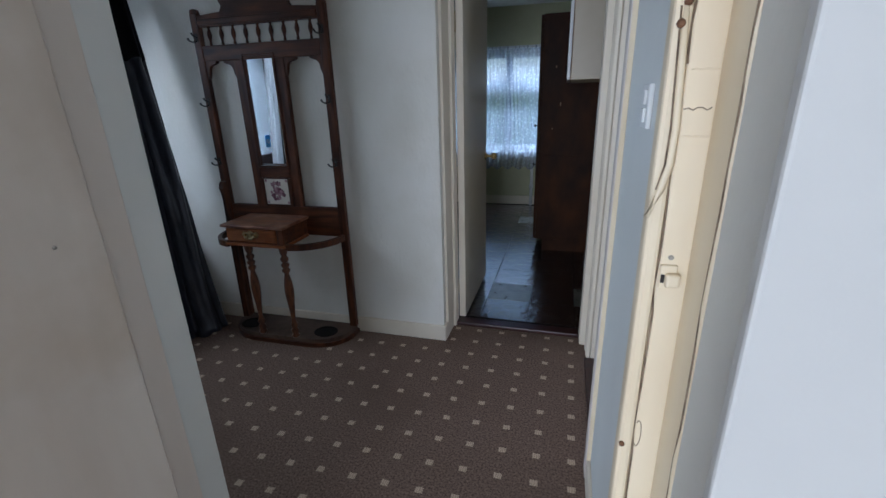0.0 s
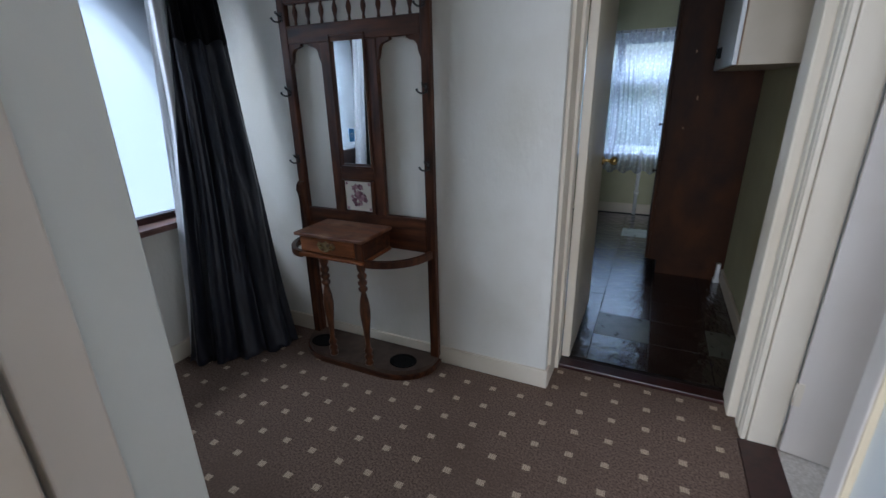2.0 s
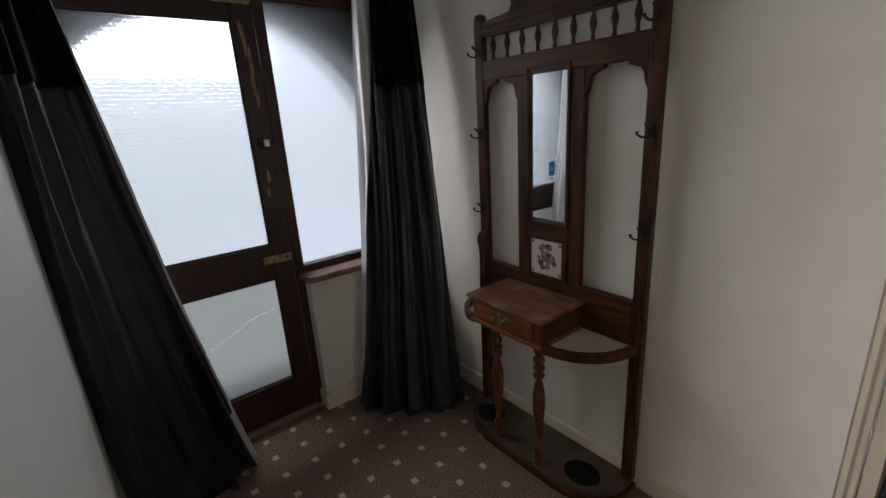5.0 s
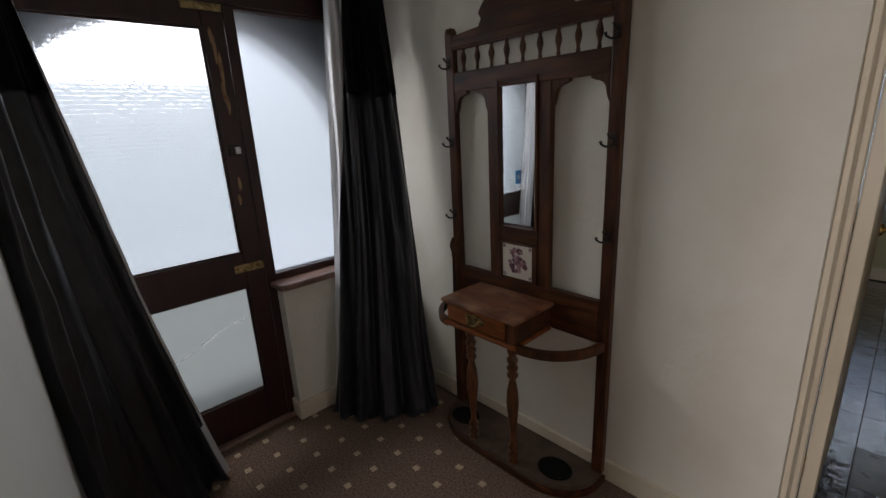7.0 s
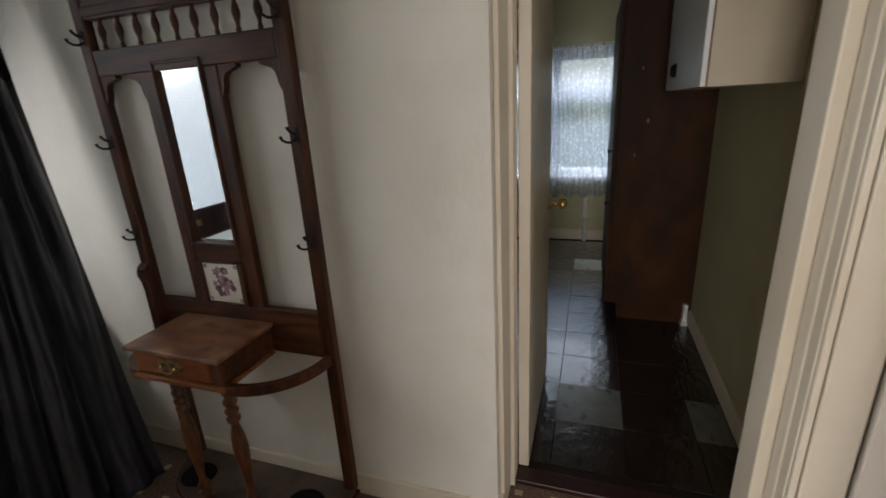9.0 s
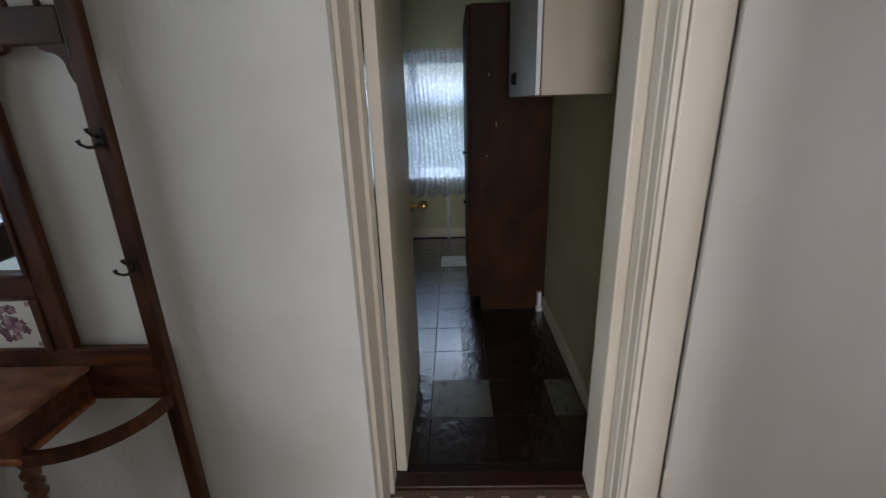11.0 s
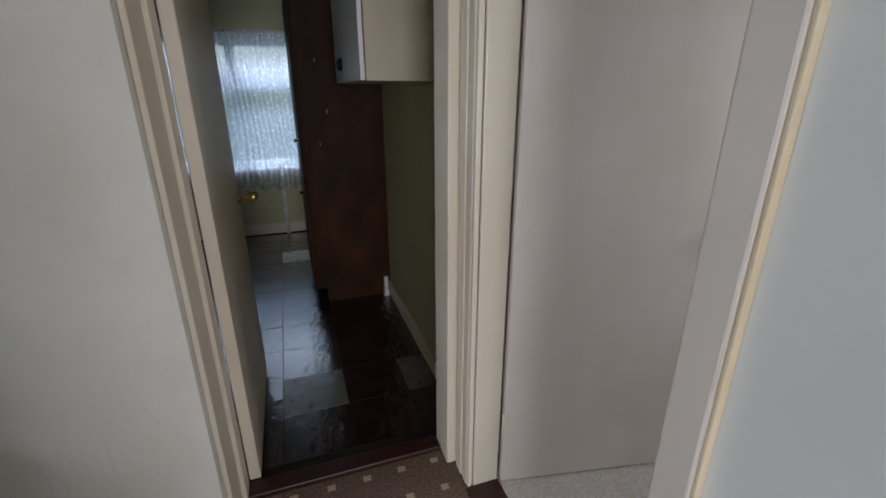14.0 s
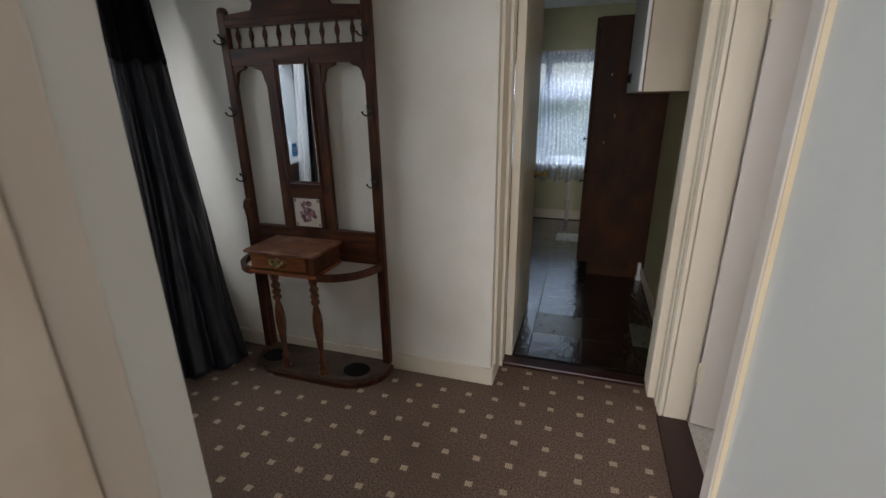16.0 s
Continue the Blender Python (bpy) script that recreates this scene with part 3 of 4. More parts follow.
d = root("front_door", (-2.66, 1.09, 0), "dark mahogany-stained front door with two frosted glass panes", "door", kind="structure")
part("stile", B(-2.68, -2.64, 1.408, 1.498, 0.02, 2.018, 0.004), MAHOG, d, "stained stile with chipped varnish")
part("stile", B(-2.68, -2.64, 0.672, 0.768, 0.02, 2.018, 0.004), MAHOG, d)
part("rail", B(-2.68, -2.64, 0.768, 1.408, 1.926, 2.018, 0.004), MAHOG, d)
part("rail", B(-2.68, -2.64, 0.768, 1.408, 0.775, 0.946, 0.004), MAHOG, d)
part("rail", B(-2.68, -2.64, 0.768, 1.408, 0.02, 0.222, 0.004), MAHOG, d)
p1 = part("pane", B(-2.664, -2.658, 0.768, 1.408, 0.946, 1.926), GLASS_DOOR, d, "pebbled frosted glass pane")
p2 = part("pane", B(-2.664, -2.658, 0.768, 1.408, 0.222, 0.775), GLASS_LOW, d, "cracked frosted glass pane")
p1.visible_shadow = p2.visible_shadow = False
bm = bm_new()
line = [(0.8, 0.435), (0.9, 0.458), (1.0, 0.485), (1.1, 0.527), (1.19, 0.565), (1.25, 0.594), (1.3, 0.612), (1.37, 0.618)]
lo, hi = [bm.verts.new((-2.656, y, z - 0.0038)) for y, z in line], [bm.verts.new((-2.656, y, z + 0.0038)) for y, z in line]
for k in range(len(line) - 1):
    bm.faces.new((lo[k], lo[k + 1], hi[k + 1], hi[k]))
part("crack", bm, CRACK, p2, "bright white crack line")
for z0, z1 in ((0.222, 0.775), (0.946, 1.926)):
    part("glazing_bead", B(-2.658, -2.648, 1.398, 1.408, z0, z1, 0.002), MAHOG, d)
    part("glazing_bead", B(-2.658, -2.648, 0.768, 1.398, z0, z0 + 0.008, 0.002), MAHOG, d)
    part("glazing_bead", B(-2.658, -2.648, 0.768, 1.398, z1 - 0.008, z1, 0.002), MAHOG, d)
lock = part("night_latch", B(-2.641, -2.626, 1.425, 1.475, 1.395, 1.445, 0.003), IRON, d, "dark rim lock body")
part("snib", B(-2.628, -2.615, 1.45, 1.474, 1.405, 1.437, 0.003), CHROME, lock, "chrome latch snib")
lp = part("latch_plate", B(-2.641, -2.636, 1.36, 1.497, 0.855, 0.893, 0.001), BRASSD, d, "worn brass and paint-spattered plate")
for y in (1.375, 1.42, 1.46):
    part("screw", lathe(bm_new(), [(0.005, 0), (0.004, 0.003)], pose(-2.636, y, 0.874, 0, 90, 0), 8), BRASS, lp)
part("head_plate", B(-2.641, -2.634, 1.34, 1.497, 1.99, 2.02, 0.001), BRASSD, d, "worn brass strip with flaking paint")
rnd = random.Random(9)
for y, z, dz in ((1.445, 1.84, 0.075), (1.458, 1.76, 0.085), (1.452, 1.67, 0.06), (1.437, 1.9, 0.04), (1.462, 1.62, 0.05), (1.45, 1.27, 0.04), (1.44, 1.2, 0.03)):
    bm = bm_new()
    k = 9
    pts = [(y + (0.006 + 0.004 * rnd.random()) * math.cos(2 * math.pi * i / k), z + dz * (0.7 + 0.3 * rnd.random()) * math.sin(2 * math.pi * i / k)) for i in range(k)]
    prism(bm, pts, -2.6405, -2.6388, "x")
    part("chip", bm, BARE, d, "patch of bare wood where the stain has flaked")
struct("threshold_front", B(-2.70, -2.615, 0.66, 1.535, -0.02, 0.018, 0.005), SILLW, "worn timber front door sill with a brass edge", "threshold")
st = root("sticker", (-2.655, 0.9, 1.05), "small blue square sticker with a white ring on the door glass", "sticker")
part("backing", B(-2.6575, -2.6565, 0.83, 0.9, 1.01, 1.115), BLUE, st)
bm = bm_new()
for i in range(24):
    a, b = 2 * math.pi * i / 24, 2 * math.pi * (i + 1) / 24
    box(bm, -2.6564, -2.6558, 0.865 + 0.016 * math.cos(a) - 0.002, 0.865 + 0.016 * math.cos(a) + 0.002, 1.062 + 0.016 * math.sin(a) - 0.002, 1.062 + 0.016 * math.sin(a) + 0.002)
part("ring", bm, WHITE, st)

# porch with an arched opening
bm = bm_new()
cy, cz, rr = 1.36, 1.21, 0.79
arch = [(cy + rr, -0.1)] + [(cy + rr * math.cos(a), cz + rr * math.sin(a)) for a in [i * math.pi / 24 for i in range(25)]] + [(cy - rr, -0.1)]
outer = [(2.9, -0.1), (2.9, 2.6), (-0.2, 2.6), (-0.2, -0.1)]
prism(bm, [arch[0]] + [outer[0], outer[1]] + [(cy, 2.6)] + [(cy, cz + rr)] + list(reversed(arch[1:13])), -2.93, -2.79, "x")
prism(bm, [arch[-1]] + [outer[3], outer[2]] + [(cy, 2.6)] + [(cy, cz + rr)] + arch[14:26], -2.93, -2.79, "x")
struct("porch_arch", bm, BRICK, "pale rendered porch wall with an arched opening", "porch")

# ---- outside ----
struct("ground", B(-400, 400, -400, 400, -0.3, -0.12), GRASS, "green lawn reaching to the horizon", "ground")
struct("path", B(-9, -2.95, -1.5, 4.5, -0.12, -0.08), CONC, "pale concrete front path", "path")


# ---- curtains ----
def lerp(a, b, t):
    return a + (b - a) * t


def curtain(name, base, top, z_head, folds, depth, label, lining_side, seed, edge=0.0, flap=None):
    """A hanging curtain whose foot runs along one line of the plan and whose head along another."""
    rn = random.Random(seed)
    ph = [rn.uniform(0, 6.28) for _ in range(4)]
    nu, nv, zt = folds * 26, 44, 2.3
    c = root(name, (*base[len(base) // 2], 0), label, "curtain", "curtains beside the front door")

    def along(line, u):
        s = u * (len(line) - 1)
        i = min(int(s), len(line) - 2)
        p, q = Vector(line[i]), Vector(line[i + 1])
        d = (q - p).normalized()
        return p.lerp(q, s - i), Vector((-d.y, d.x))

    def sheet(z0, z1, off, amp, u0=0.0, u1=1.0, taper=0.0):
        bm = bm_new()
        rows = []
        for j in range(nv + 1):
            z = lerp(z0, z1, j / nv)
            h = z / zt
            row = []
            for i in range(nu + 1):
                u = lerp(u0 + taper * h, u1, i / nu)
                (a, na), (b, nb) = along(base, u), along(top, u)
                k = h ** 0.8
                p, nn = a.lerp(b, k), na.lerp(nb, k).normalized()
                w = u + 0.03 * math.sin(2.6 * z + ph[0]) + 0.05 * math.sin(7 * u + ph[1])
                f = math.sin(2 * math.pi * folds * w + ph[2]) + 0.35 * math.sin(2 * math.pi * folds * 2.3 * w + 1.7 * z + ph[3])
                f += 0.75 * noise.noise(Vector((u * 8, z * 1.8, seed))) + 0.2 * noise.noise(Vector((u * 26, z * 7, seed)))
                p = p + nn * (off + amp * depth * f * lerp(1.0, 0.7, h))
                zz = z + (0.012 * math.sin(2 * math.pi * folds * u) if j == 0 else 0)
                row.append(bm.verts.new((p.x, p.y, max(zz, 0.004))))
            rows.append(row)
        for ra, rb in zip(rows, rows[1:]):
            for i in range(nu):
                bm.faces.new((ra[i], ra[i + 1], rb[i + 1], rb[i])).smooth = True
        bmesh.ops.recalc_face_normals(bm, faces=bm.faces[:])
        return bm

    part("drape", sheet(0.012, z_head, 0.0, 1.0, taper=edge), CURT, c)
    part("heading", sheet(z_head - 0.015, 2.3, math.copysign(0.005, -lining_side), 1.0, taper=edge), CURTTOP, c, "black upper band of the curtain")
    part("lining", sheet(0.03, 2.28, lining_side, 1.0, -0.01 if edge > 0.1 else 0.05, 0.4 if edge > 0.1 else 0.8), LINING, c, "creased white curtain lining")
    if flap:
        keep = (list(base), list(top))
        base[:], top[:] = flap
        part("lining_edge", sheet(0.03, 2.28, 0.005, 0.5), LINING, c, "white lining turned back at the leading edge")
        part("return", sheet(0.3, 2.28, -0.005, 0.5), CURT, c)
        base[:], top[:] = keep
    for ob in c.children:
        th = ob.modifiers.new("thickness", "SOLIDIFY")
        th.thickness, th.offset = 0.003, 0.0
    return c


curtain("curtain", [(-2.47, 1.67), (-2.30, 1.74), (-2.13, 1.92), (-2.07, 2.1)], [(-2.51, 1.93), (-2.46, 2.0), (-2.43, 2.1), (-2.415, 2.18)], 1.66, 4, 0.028, "long charcoal satin curtain with white lining reaching the carpet", 0.014, 3, 0.36)
curtain("curtain", [(-2.41, 1.10), (-2.33, 0.97), (-2.22, 0.82), (-2.08, 0.72), (-1.93, 0.676)], [(-2.50, 0.765), (-2.46, 0.735), (-2.36, 0.705), (-2.22, 0.695), (-2.05, 0.676)], 1.66, 4, 0.026, "long charcoal satin curtain gathered by the near wall", -0.014, 8, 0.02, ([(-2.57, 1.05), (-2.5, 1.085), (-2.41, 1.11)], [(-2.62, 0.735), (-2.56, 0.755), (-2.5, 0.775)]))
rail = root("curtain_rail", (-2.47, 1.4, 2.3), "slim white curtain rail above the front door", "curtain rail")
part("rail", B(-2.50, -2.47, 0.66, 2.25, 2.3, 2.325, 0.003), PLASTIC, rail)
for y in (0.72, 1.45, 2.18):
    part("bracket", B(-2.66, -2.49, y - 0.01, y + 0.01, 2.305, 2.32, 0.002), PLASTIC, rail)


# ---- hall stand ----
def hall_stand():
    s = root("hall_stand", (-1.61, 2.12, 0), "dark stained wooden hall stand with mirror, coat hooks and umbrella tray", "hall stand")
    yb, yf = 2.238, 2.205
    # posts: slim above, deeper below with a rounded shoulder
    for x0, x1 in ((-2.022, -1.975), (-1.25, -1.203)):
        bm = B(x0, x1, yf, yb, 0.05, 1.865, 0.005)
        lathe(bm, [(0.0, 0), (0.024, 0), (0.026, 0.01), (0.02, 0.022), (0.001, 0.028)], pose((x0 + x1) / 2, (yf + yb) / 2, 1.86), 14)
        part("post", bm, OAK, s)
        if x0 > -1.5:
            continue
        bm = bm_new()
        prism(bm, [(yf - 0.028, 0.05), (yf + 0.002, 0.05), (yf + 0.002, 0.955), (yf - 0.012, 0.95), (yf - 0.024, 0.935), (yf - 0.03, 0.91), (yf - 0.02, 0.88), (yf - 0.016, 0.84), (yf - 0.022, 0.66)], x0 + 0.004, x1 - 0.004, "x")
        part("shoulder", bm, OAK, s)
    # top: cresting, rail, spindles
    bm = bm_new()
    L, R = -1.975, -1.25
    crest = [(L, 1.795), (R, 1.795), (R, 1.85), (-1.40, 1.862), (-1.415, 1.888), (-1.40, 1.912), (-1.43, 1.948), (-1.5, 1.985), (-1.58, 2.012), (-1.645, 2.012), (-1.725, 1.985), (-1.795, 1.948), (-1.825, 1.912), (-1.81, 1.888), (-1.825, 1.862), (L, 1.85)]
    prism(bm, crest, yf + 0.003, yb, "y")
    part("cresting", bm, OAKH, s)
    part("top_rail", B(L, R, yf - 0.004, yb, 1.802, 1.832, 0.004), OAKH, s)
    part("upper_rail", B(L, R, yf + 0.001, yb, 1.622, 1.702, 0.004), OAKH, s)
    prof = [(0.006, 0), (0.0085, 0.008), (0.0055, 0.016), (0.006, 0.024), (0.0115, 0.045), (0.0125, 0.056), (0.009, 0.072), (0.0055, 0.082), (0.0085, 0.09), (0.006, 0.1)]
    for i in range(9):
        x = L + (R - L) * (i + 0.65) / 9.3
        part("spindle", lathe(bm_new(), prof, pose(x, (yf + yb) / 2, 1.702), 12), OAK, s)
    # mullions, mirror, tile
    for x0, x1 in ((-1.785, -1.732), (-1.53, -1.474)):
        part("mullion", B(x0, x1, yf + 0.002, yb, 0.81, 1.622, 0.004), OAK, s)
    part("mirror_rail", B(-1.732, -1.53, yf + 0.003, yb, 0.978, 1.04, 0.004), OAKH, s)
    part("lower_rail", B(L, R, yf + 0.002, yb, 0.64, 0.812, 0.004), OAKH, s)
    bm = bm_new()
    for x0, x1, z0, z1 in ((-1.732, -1.722, 1.04, 1.65), (-1.54, -1.53, 1.04, 1.65), (-1.722, -1.54, 1.64, 1.65), (-1.722, -1.54, 1.04, 1.05)):
        box(bm, x0, x1, yf - 0.006, yf + 0.02, z0, z1, 0.003)
    part("mirror_frame", bm, OAK, s)
    # bevelled mirror
    bm = bm_new()
    o = [(-1.722, 1.05), (-1.54, 1.05), (-1.54, 1.64), (-1.722, 1.64)]
    q = [(-1.71, 1.062), (-1.552, 1.062), (-1.552, 1.628), (-1.71, 1.628)]
    vo, vi = [bm.verts.new((x, yf + 0.014, z)) for x, z in o], [bm.verts.new((x, yf + 0.011, z)) for x, z in q]
    vb = [bm.verts.new((x, yf + 0.02, z)) for x, z in o]
    bm.faces.new(vi)
    bm.faces.new(list(reversed(vb)))
    for i in range(4):
        bm.faces.new((vo[i], vo[(i + 1) % 4], vi[(i + 1) % 4], vi[i]))
        bm.faces.new((vb[i], vb[(i + 1) % 4], vo[(i + 1) % 4], vo[i]))
    bmesh.ops.recalc_face_normals(bm, faces=bm.faces[:])
    part("mirror", bm, MIRROR, s, "bevelled mirror glass")
    bm = bm_new()
    for x0, x1, z0, z1 in ((-1.732, -1.713, 0.812, 0.978), (-1.552, -1.53, 0.812, 0.978), (-1.713, -1.552, 0.974, 0.982), (-1.713, -1.552, 0.81, 0.822)):
        box(bm, x0, x1, yf - 0.006, yf + 0.02, z0, z1, 0.003)
    part("tile_frame", bm, OAK, s)
    tile = part("tile", B(-1.713, -1.552, yf + 0.001, yf + 0.012, 0.822, 0.974, 0.002), CERAM, s, "ivory ceramic tile with a mauve flower posy")
    rn = random.Random(5)
    for i in range(26):
        a, d = rn.uniform(0, 6.28), rn.uniform(0, 0.05)
        x, z, q = -1.632 + d * math.cos(a), 0.9 + d * math.sin(a), rn.uniform(0.009, 0.018)
        k, ph = 10, rn.uniform(0, 6)
        pts = [(x + q * (1 + 0.3 * math.sin(5 * 2 * math.pi * j / k + ph)) * math.cos(2 * math.pi * j / k), z + q * (1 + 0.3 * math.sin(5 * 2 * math.pi * j / k + ph)) * math.sin(2 * math.pi * j / k)) for j in range(k)]
        dy = 0.0004 + 0.00008 * i
        part("petal", prism(bm_new(), pts, yf + 0.001 - dy, yf + 0.002, "y"), PETAL if i % 3 else PETALD, tile)
    for sx, sz in ((-1, -1), (-1, 1), (1, -1), (1, 1)):
        x, z = -1.632 + sx * 0.068, 0.898 + sz * 0.064
        part("corner_motif", prism(bm_new(), [(x - 0.007, z - 0.007), (x + 0.007, z - 0.007), (x + 0.007, z + 0.007), (x - 0.007, z + 0.007)], yf + 0.0004, yf + 0.002, "y"), PETAL, tile)
    # scalloped brackets in the two openings
    for x0, x1 in ((L, -1.785), (-1.474, R)):
        for sx, xe in ((1, x0), (-1, x1)):
            pts = [(xe, 1.622)]
            n = 8
            pts += [(xe + sx * 0.07, 1.622), (xe + sx * 0.07, 1.612), (xe + sx * 0.058, 1.608)]
            pts += [(xe + sx * (0.05 - 0.036 * math.sin(a)), 1.604 - 0.036 * (1 - math.cos(a))) for a in [i * math.pi / 2 / n for i in range(n + 1)]]
            pts += [(xe + sx * 0.012, 1.556), (xe + sx * 0.006, 1.54), (xe, 1.53)]
            part("bracket", prism(bm_new(), pts, yf + 0.006, yb - 0.004, "y"), OAK, s)
    # drawer box
    X0, X1, Y0 = -1.842, -1.452, 1.955
    part("shelf_top", B(X0 - 0.008, X1 + 0.008, Y0 - 0.012, yf + 0.002, 0.742, 0.76, 0.006), OAKTOP, s, "worn and scratched shelf top")
    part("drawer_case", B(X0 + 0.012, X1 - 0.008, Y0 + 0.015, yf, 0.652, 0.742, 0.002), OAKH, s)
    dr = part("drawer_front", B(X0 + 0.018, X1 - 0.05, Y0 + 0.002, Y0 + 0.018, 0.662, 0.738, 0.004), OAKL, s, "lighter orange oak drawer front")
    part("corner_block", B(X1 - 0.048, X1 - 0.006, Y0 + 0.002, Y0 + 0.02, 0.652, 0.742, 0.004), OAK, s)
    part("base_moulding", B(X0 + 0.002, X1, Y0 - 0.006, yf, 0.634, 0.652, 0.006), OAKL, s)
    # bail handle
    hx, hz = (X0 + X1) / 2 - 0.016, 0.702
    bm = bm_new()
    pts = [(hx + 1.22 * a, hz + 1.3 * b) for a, b in ((-0.045, 0.004), (-0.034, 0.016), (-0.018, 0.012), (0, 0.022), (0.018, 0.012), (0.034, 0.016), (0.045, 0.004), (0.034, -0.012), (0.016, -0.01), (0, -0.022), (-0.016, -0.01), (-0.034, -0.012))]
    prism(bm, pts, Y0 - 0.002, Y0 + 0.003, "y")
    hb = part("handle_plate", bm, BRASSD, dr, "pierced tarnished brass back plate")
    part("bail", tube(bm_new(), [(hx + 0.03 * math.cos(a), Y0 - 0.012 - 0.006 * math.sin(-a), hz + 0.002 + 0.02 * math.sin(a)) for a in [math.pi + i * math.pi / 10 for i in range(11)]], 0.0042, 8), BRASSD, dr, "brass swing handle")
    for sx in (-1, 1):
        part("post_knob", lathe(bm_new(), [(0.006, 0), (0.006, 0.01), (0.0035, 0.014)], pose(hx + sx * 0.03, Y0 - 0.001, hz + 0.002, 90, 0, 0), 10), BRASS, dr)
    # turned front legs
    prof = [(0.02, 0.0), (0.024, 0.012), (0.016, 0.024), (0.022, 0.04), (0.023, 0.05), (0.014, 0.062), (0.021, 0.075), (0.022, 0.085), (0.014, 0.098), (0.012, 0.125), (0.018, 0.2), (0.025, 0.27), (0.027, 0.31), (0.023, 0.36), (0.015, 0.4), (0.013, 0.415), (0.022, 0.425), (0.024, 0.437), (0.014, 0.448), (0.022, 0.458), (0.024, 0.47), (0.014, 0.482), (0.022, 0.492), (0.024, 0.506), (0.014, 0.52), (0.022, 0.54), (0.024, 0.56), (0.024, 0.585)]
    for x in (-1.742, -1.512):
        part("leg", lathe(bm_new(), prof, pose(x, 2.015, 0.05), 16), OAKM, s, "turned baluster leg")
    # hoops at both sides
    for sx, xs, xe in ((1, X1 - 0.006, -1.226), (-1, X0 + 0.01, -2.0)):
        bm = bm_new()
        n = 22
        va = []
        for i in range(n + 1):
            a = i * math.pi / 2 / n
            x, y = xs + (xe - xs) * math.sin(a), 2.2 - (2.2 - 1.972) * math.cos(a)
            dx, dy = math.cos(a) * (xe - xs), (2.2 - 1.972) * math.sin(a)
            d = Vector((dx, dy)).normalized()
            nn = Vector((-d.y, d.x)) * 0.011
            va.append([bm.verts.new((x + q * nn.x, y + q * nn.y, z)) for q, z in ((-1, 0.622), (1, 0.622), (1, 0.656), (-1, 0.656))])
        for a, b in zip(va, va[1:]):
            for k in range(4):
                bm.faces.new((a[k], a[(k + 1) % 4], b[(k + 1) % 4], b[k]))
        bm.faces.new(va[0])
        bm.faces.new(va[-1])
        bmesh.ops.recalc_face_normals(bm, faces=bm.faces[:])
        part("hoop", bm, OAK, s, "bentwood umbrella hoop")
    # tray: a bow-fronted board with two oval wells
    def outline(g):
        n = 16
        pts = [(-2.025 - g, yb), (-2.025 - g, 2.185)]
        pts += [(-1.79 - (0.235 + g) * math.cos(q), 2.185 - (0.195 + g) * math.sin(q)) for q in [i * math.pi / 2 / n for i in range(1, n + 1)]]
        pts += [(-1.435 + (0.235 + g) * math.sin(q), 2.185 - (0.195 + g) * math.cos(q)) for q in [i * math.pi / 2 / n for i in range(n + 1)]]
        return pts + [(-1.20 + g, yb)]
    part("tray_base", prism(bm_new(), outline(0.0), 0.0, 0.026, "z"), OAKH, s)
    part("tray_board", prism(bm_new(), outline(-0.012), 0.026, 0.05, "z"), TRAY, s, "dusty umbrella tray board")
    for x in (-1.36, -1.885):
        bm = lathe(bm_new(), [(0.07, 0), (0.075, 0.004), (0.07, 0.007), (0.06, 0.002), (0.058, 0.0015)], Matrix.Translation((x, 2.105, 0.0495)) @ Matrix.Diagonal((1, 0.85, 1, 1)), 28)
        part("drip_pan", bm, BLACK, s, "black oval drip pan")
    # hooks
    for x, sx in ((-1.998, -1), (-1.226, -1)):
        for z in (1.735, 1.40, 1.065):
            bm = B(x - 0.010, x + 0.010, yf - 0.004, yf, z - 0.016, z + 0.034, 0.002)
            tube(bm, [(x, yf - 0.002, z + 0.012), (x - 0.004, yf - 0.02, z + 0.018), (x - 0.007, yf - 0.03, z + 0.028), (x - 0.007, yf - 0.032, z + 0.036)], [0.006, 0.0055, 0.005, 0.007], 8)
            tube(bm, [(x, yf - 0.002, z - 0.008), (x - 0.010, yf - 0.014, z - 0.016), (x - 0.022, yf - 0.027, z - 0.015), (x - 0.032, yf - 0.036, z - 0.006), (x - 0.035, yf - 0.039, z + 0.006)], [0.0058, 0.005, 0.0046, 0.0046, 0.007], 8)
            moved(bm, Matrix.Translation((x, yf, z)) @ Matrix.Scale(0.86, 4) @ Matrix.Translation((-x, -yf, -z)))
            part("coat_hook", bm, IRON, s, "dark iron double coat hook")
    return s


hall_stand()

# ---- kitchen ----
KR = 0.29
bm = B(KR, 0.4, KY, 6.03, -0.1, H)
struct("wall_kitchen_east", bm, GREEN, "pale green painted kitchen wall", "wall")
struct("wall_kitchen_west", B(-2.95, -2.85, KY, 6.03, -0.1, H), GREEN, "pale green painted kitchen wall", "wall")
WX0, WX1, WZ0, WZ1 = -1.5, 0.2, 0.71, 1.95
MX0, MX1 = -0.79, -0.71                        # post between the two lights
bm = B(-2.85, WX0, 5.93, 6.03, -0.1, H)
box(bm, WX1, KR, 5.93, 6.03, -0.1, H)
box(bm, WX0, WX1, 5.93, 6.03, -0.1, WZ0)
box(bm, WX0, WX1, 5.93, 6.03, WZ1, H)
struct("wall_kitchen_north", bm, GREEN, "pale green kitchen wall with a window", "wall")
struct("wall_kitchen_south", B(-2.85, -0.646, KY, KY + 0.012, 0, H), GREEN, "pale green kitchen side of the hall wall", "wall")
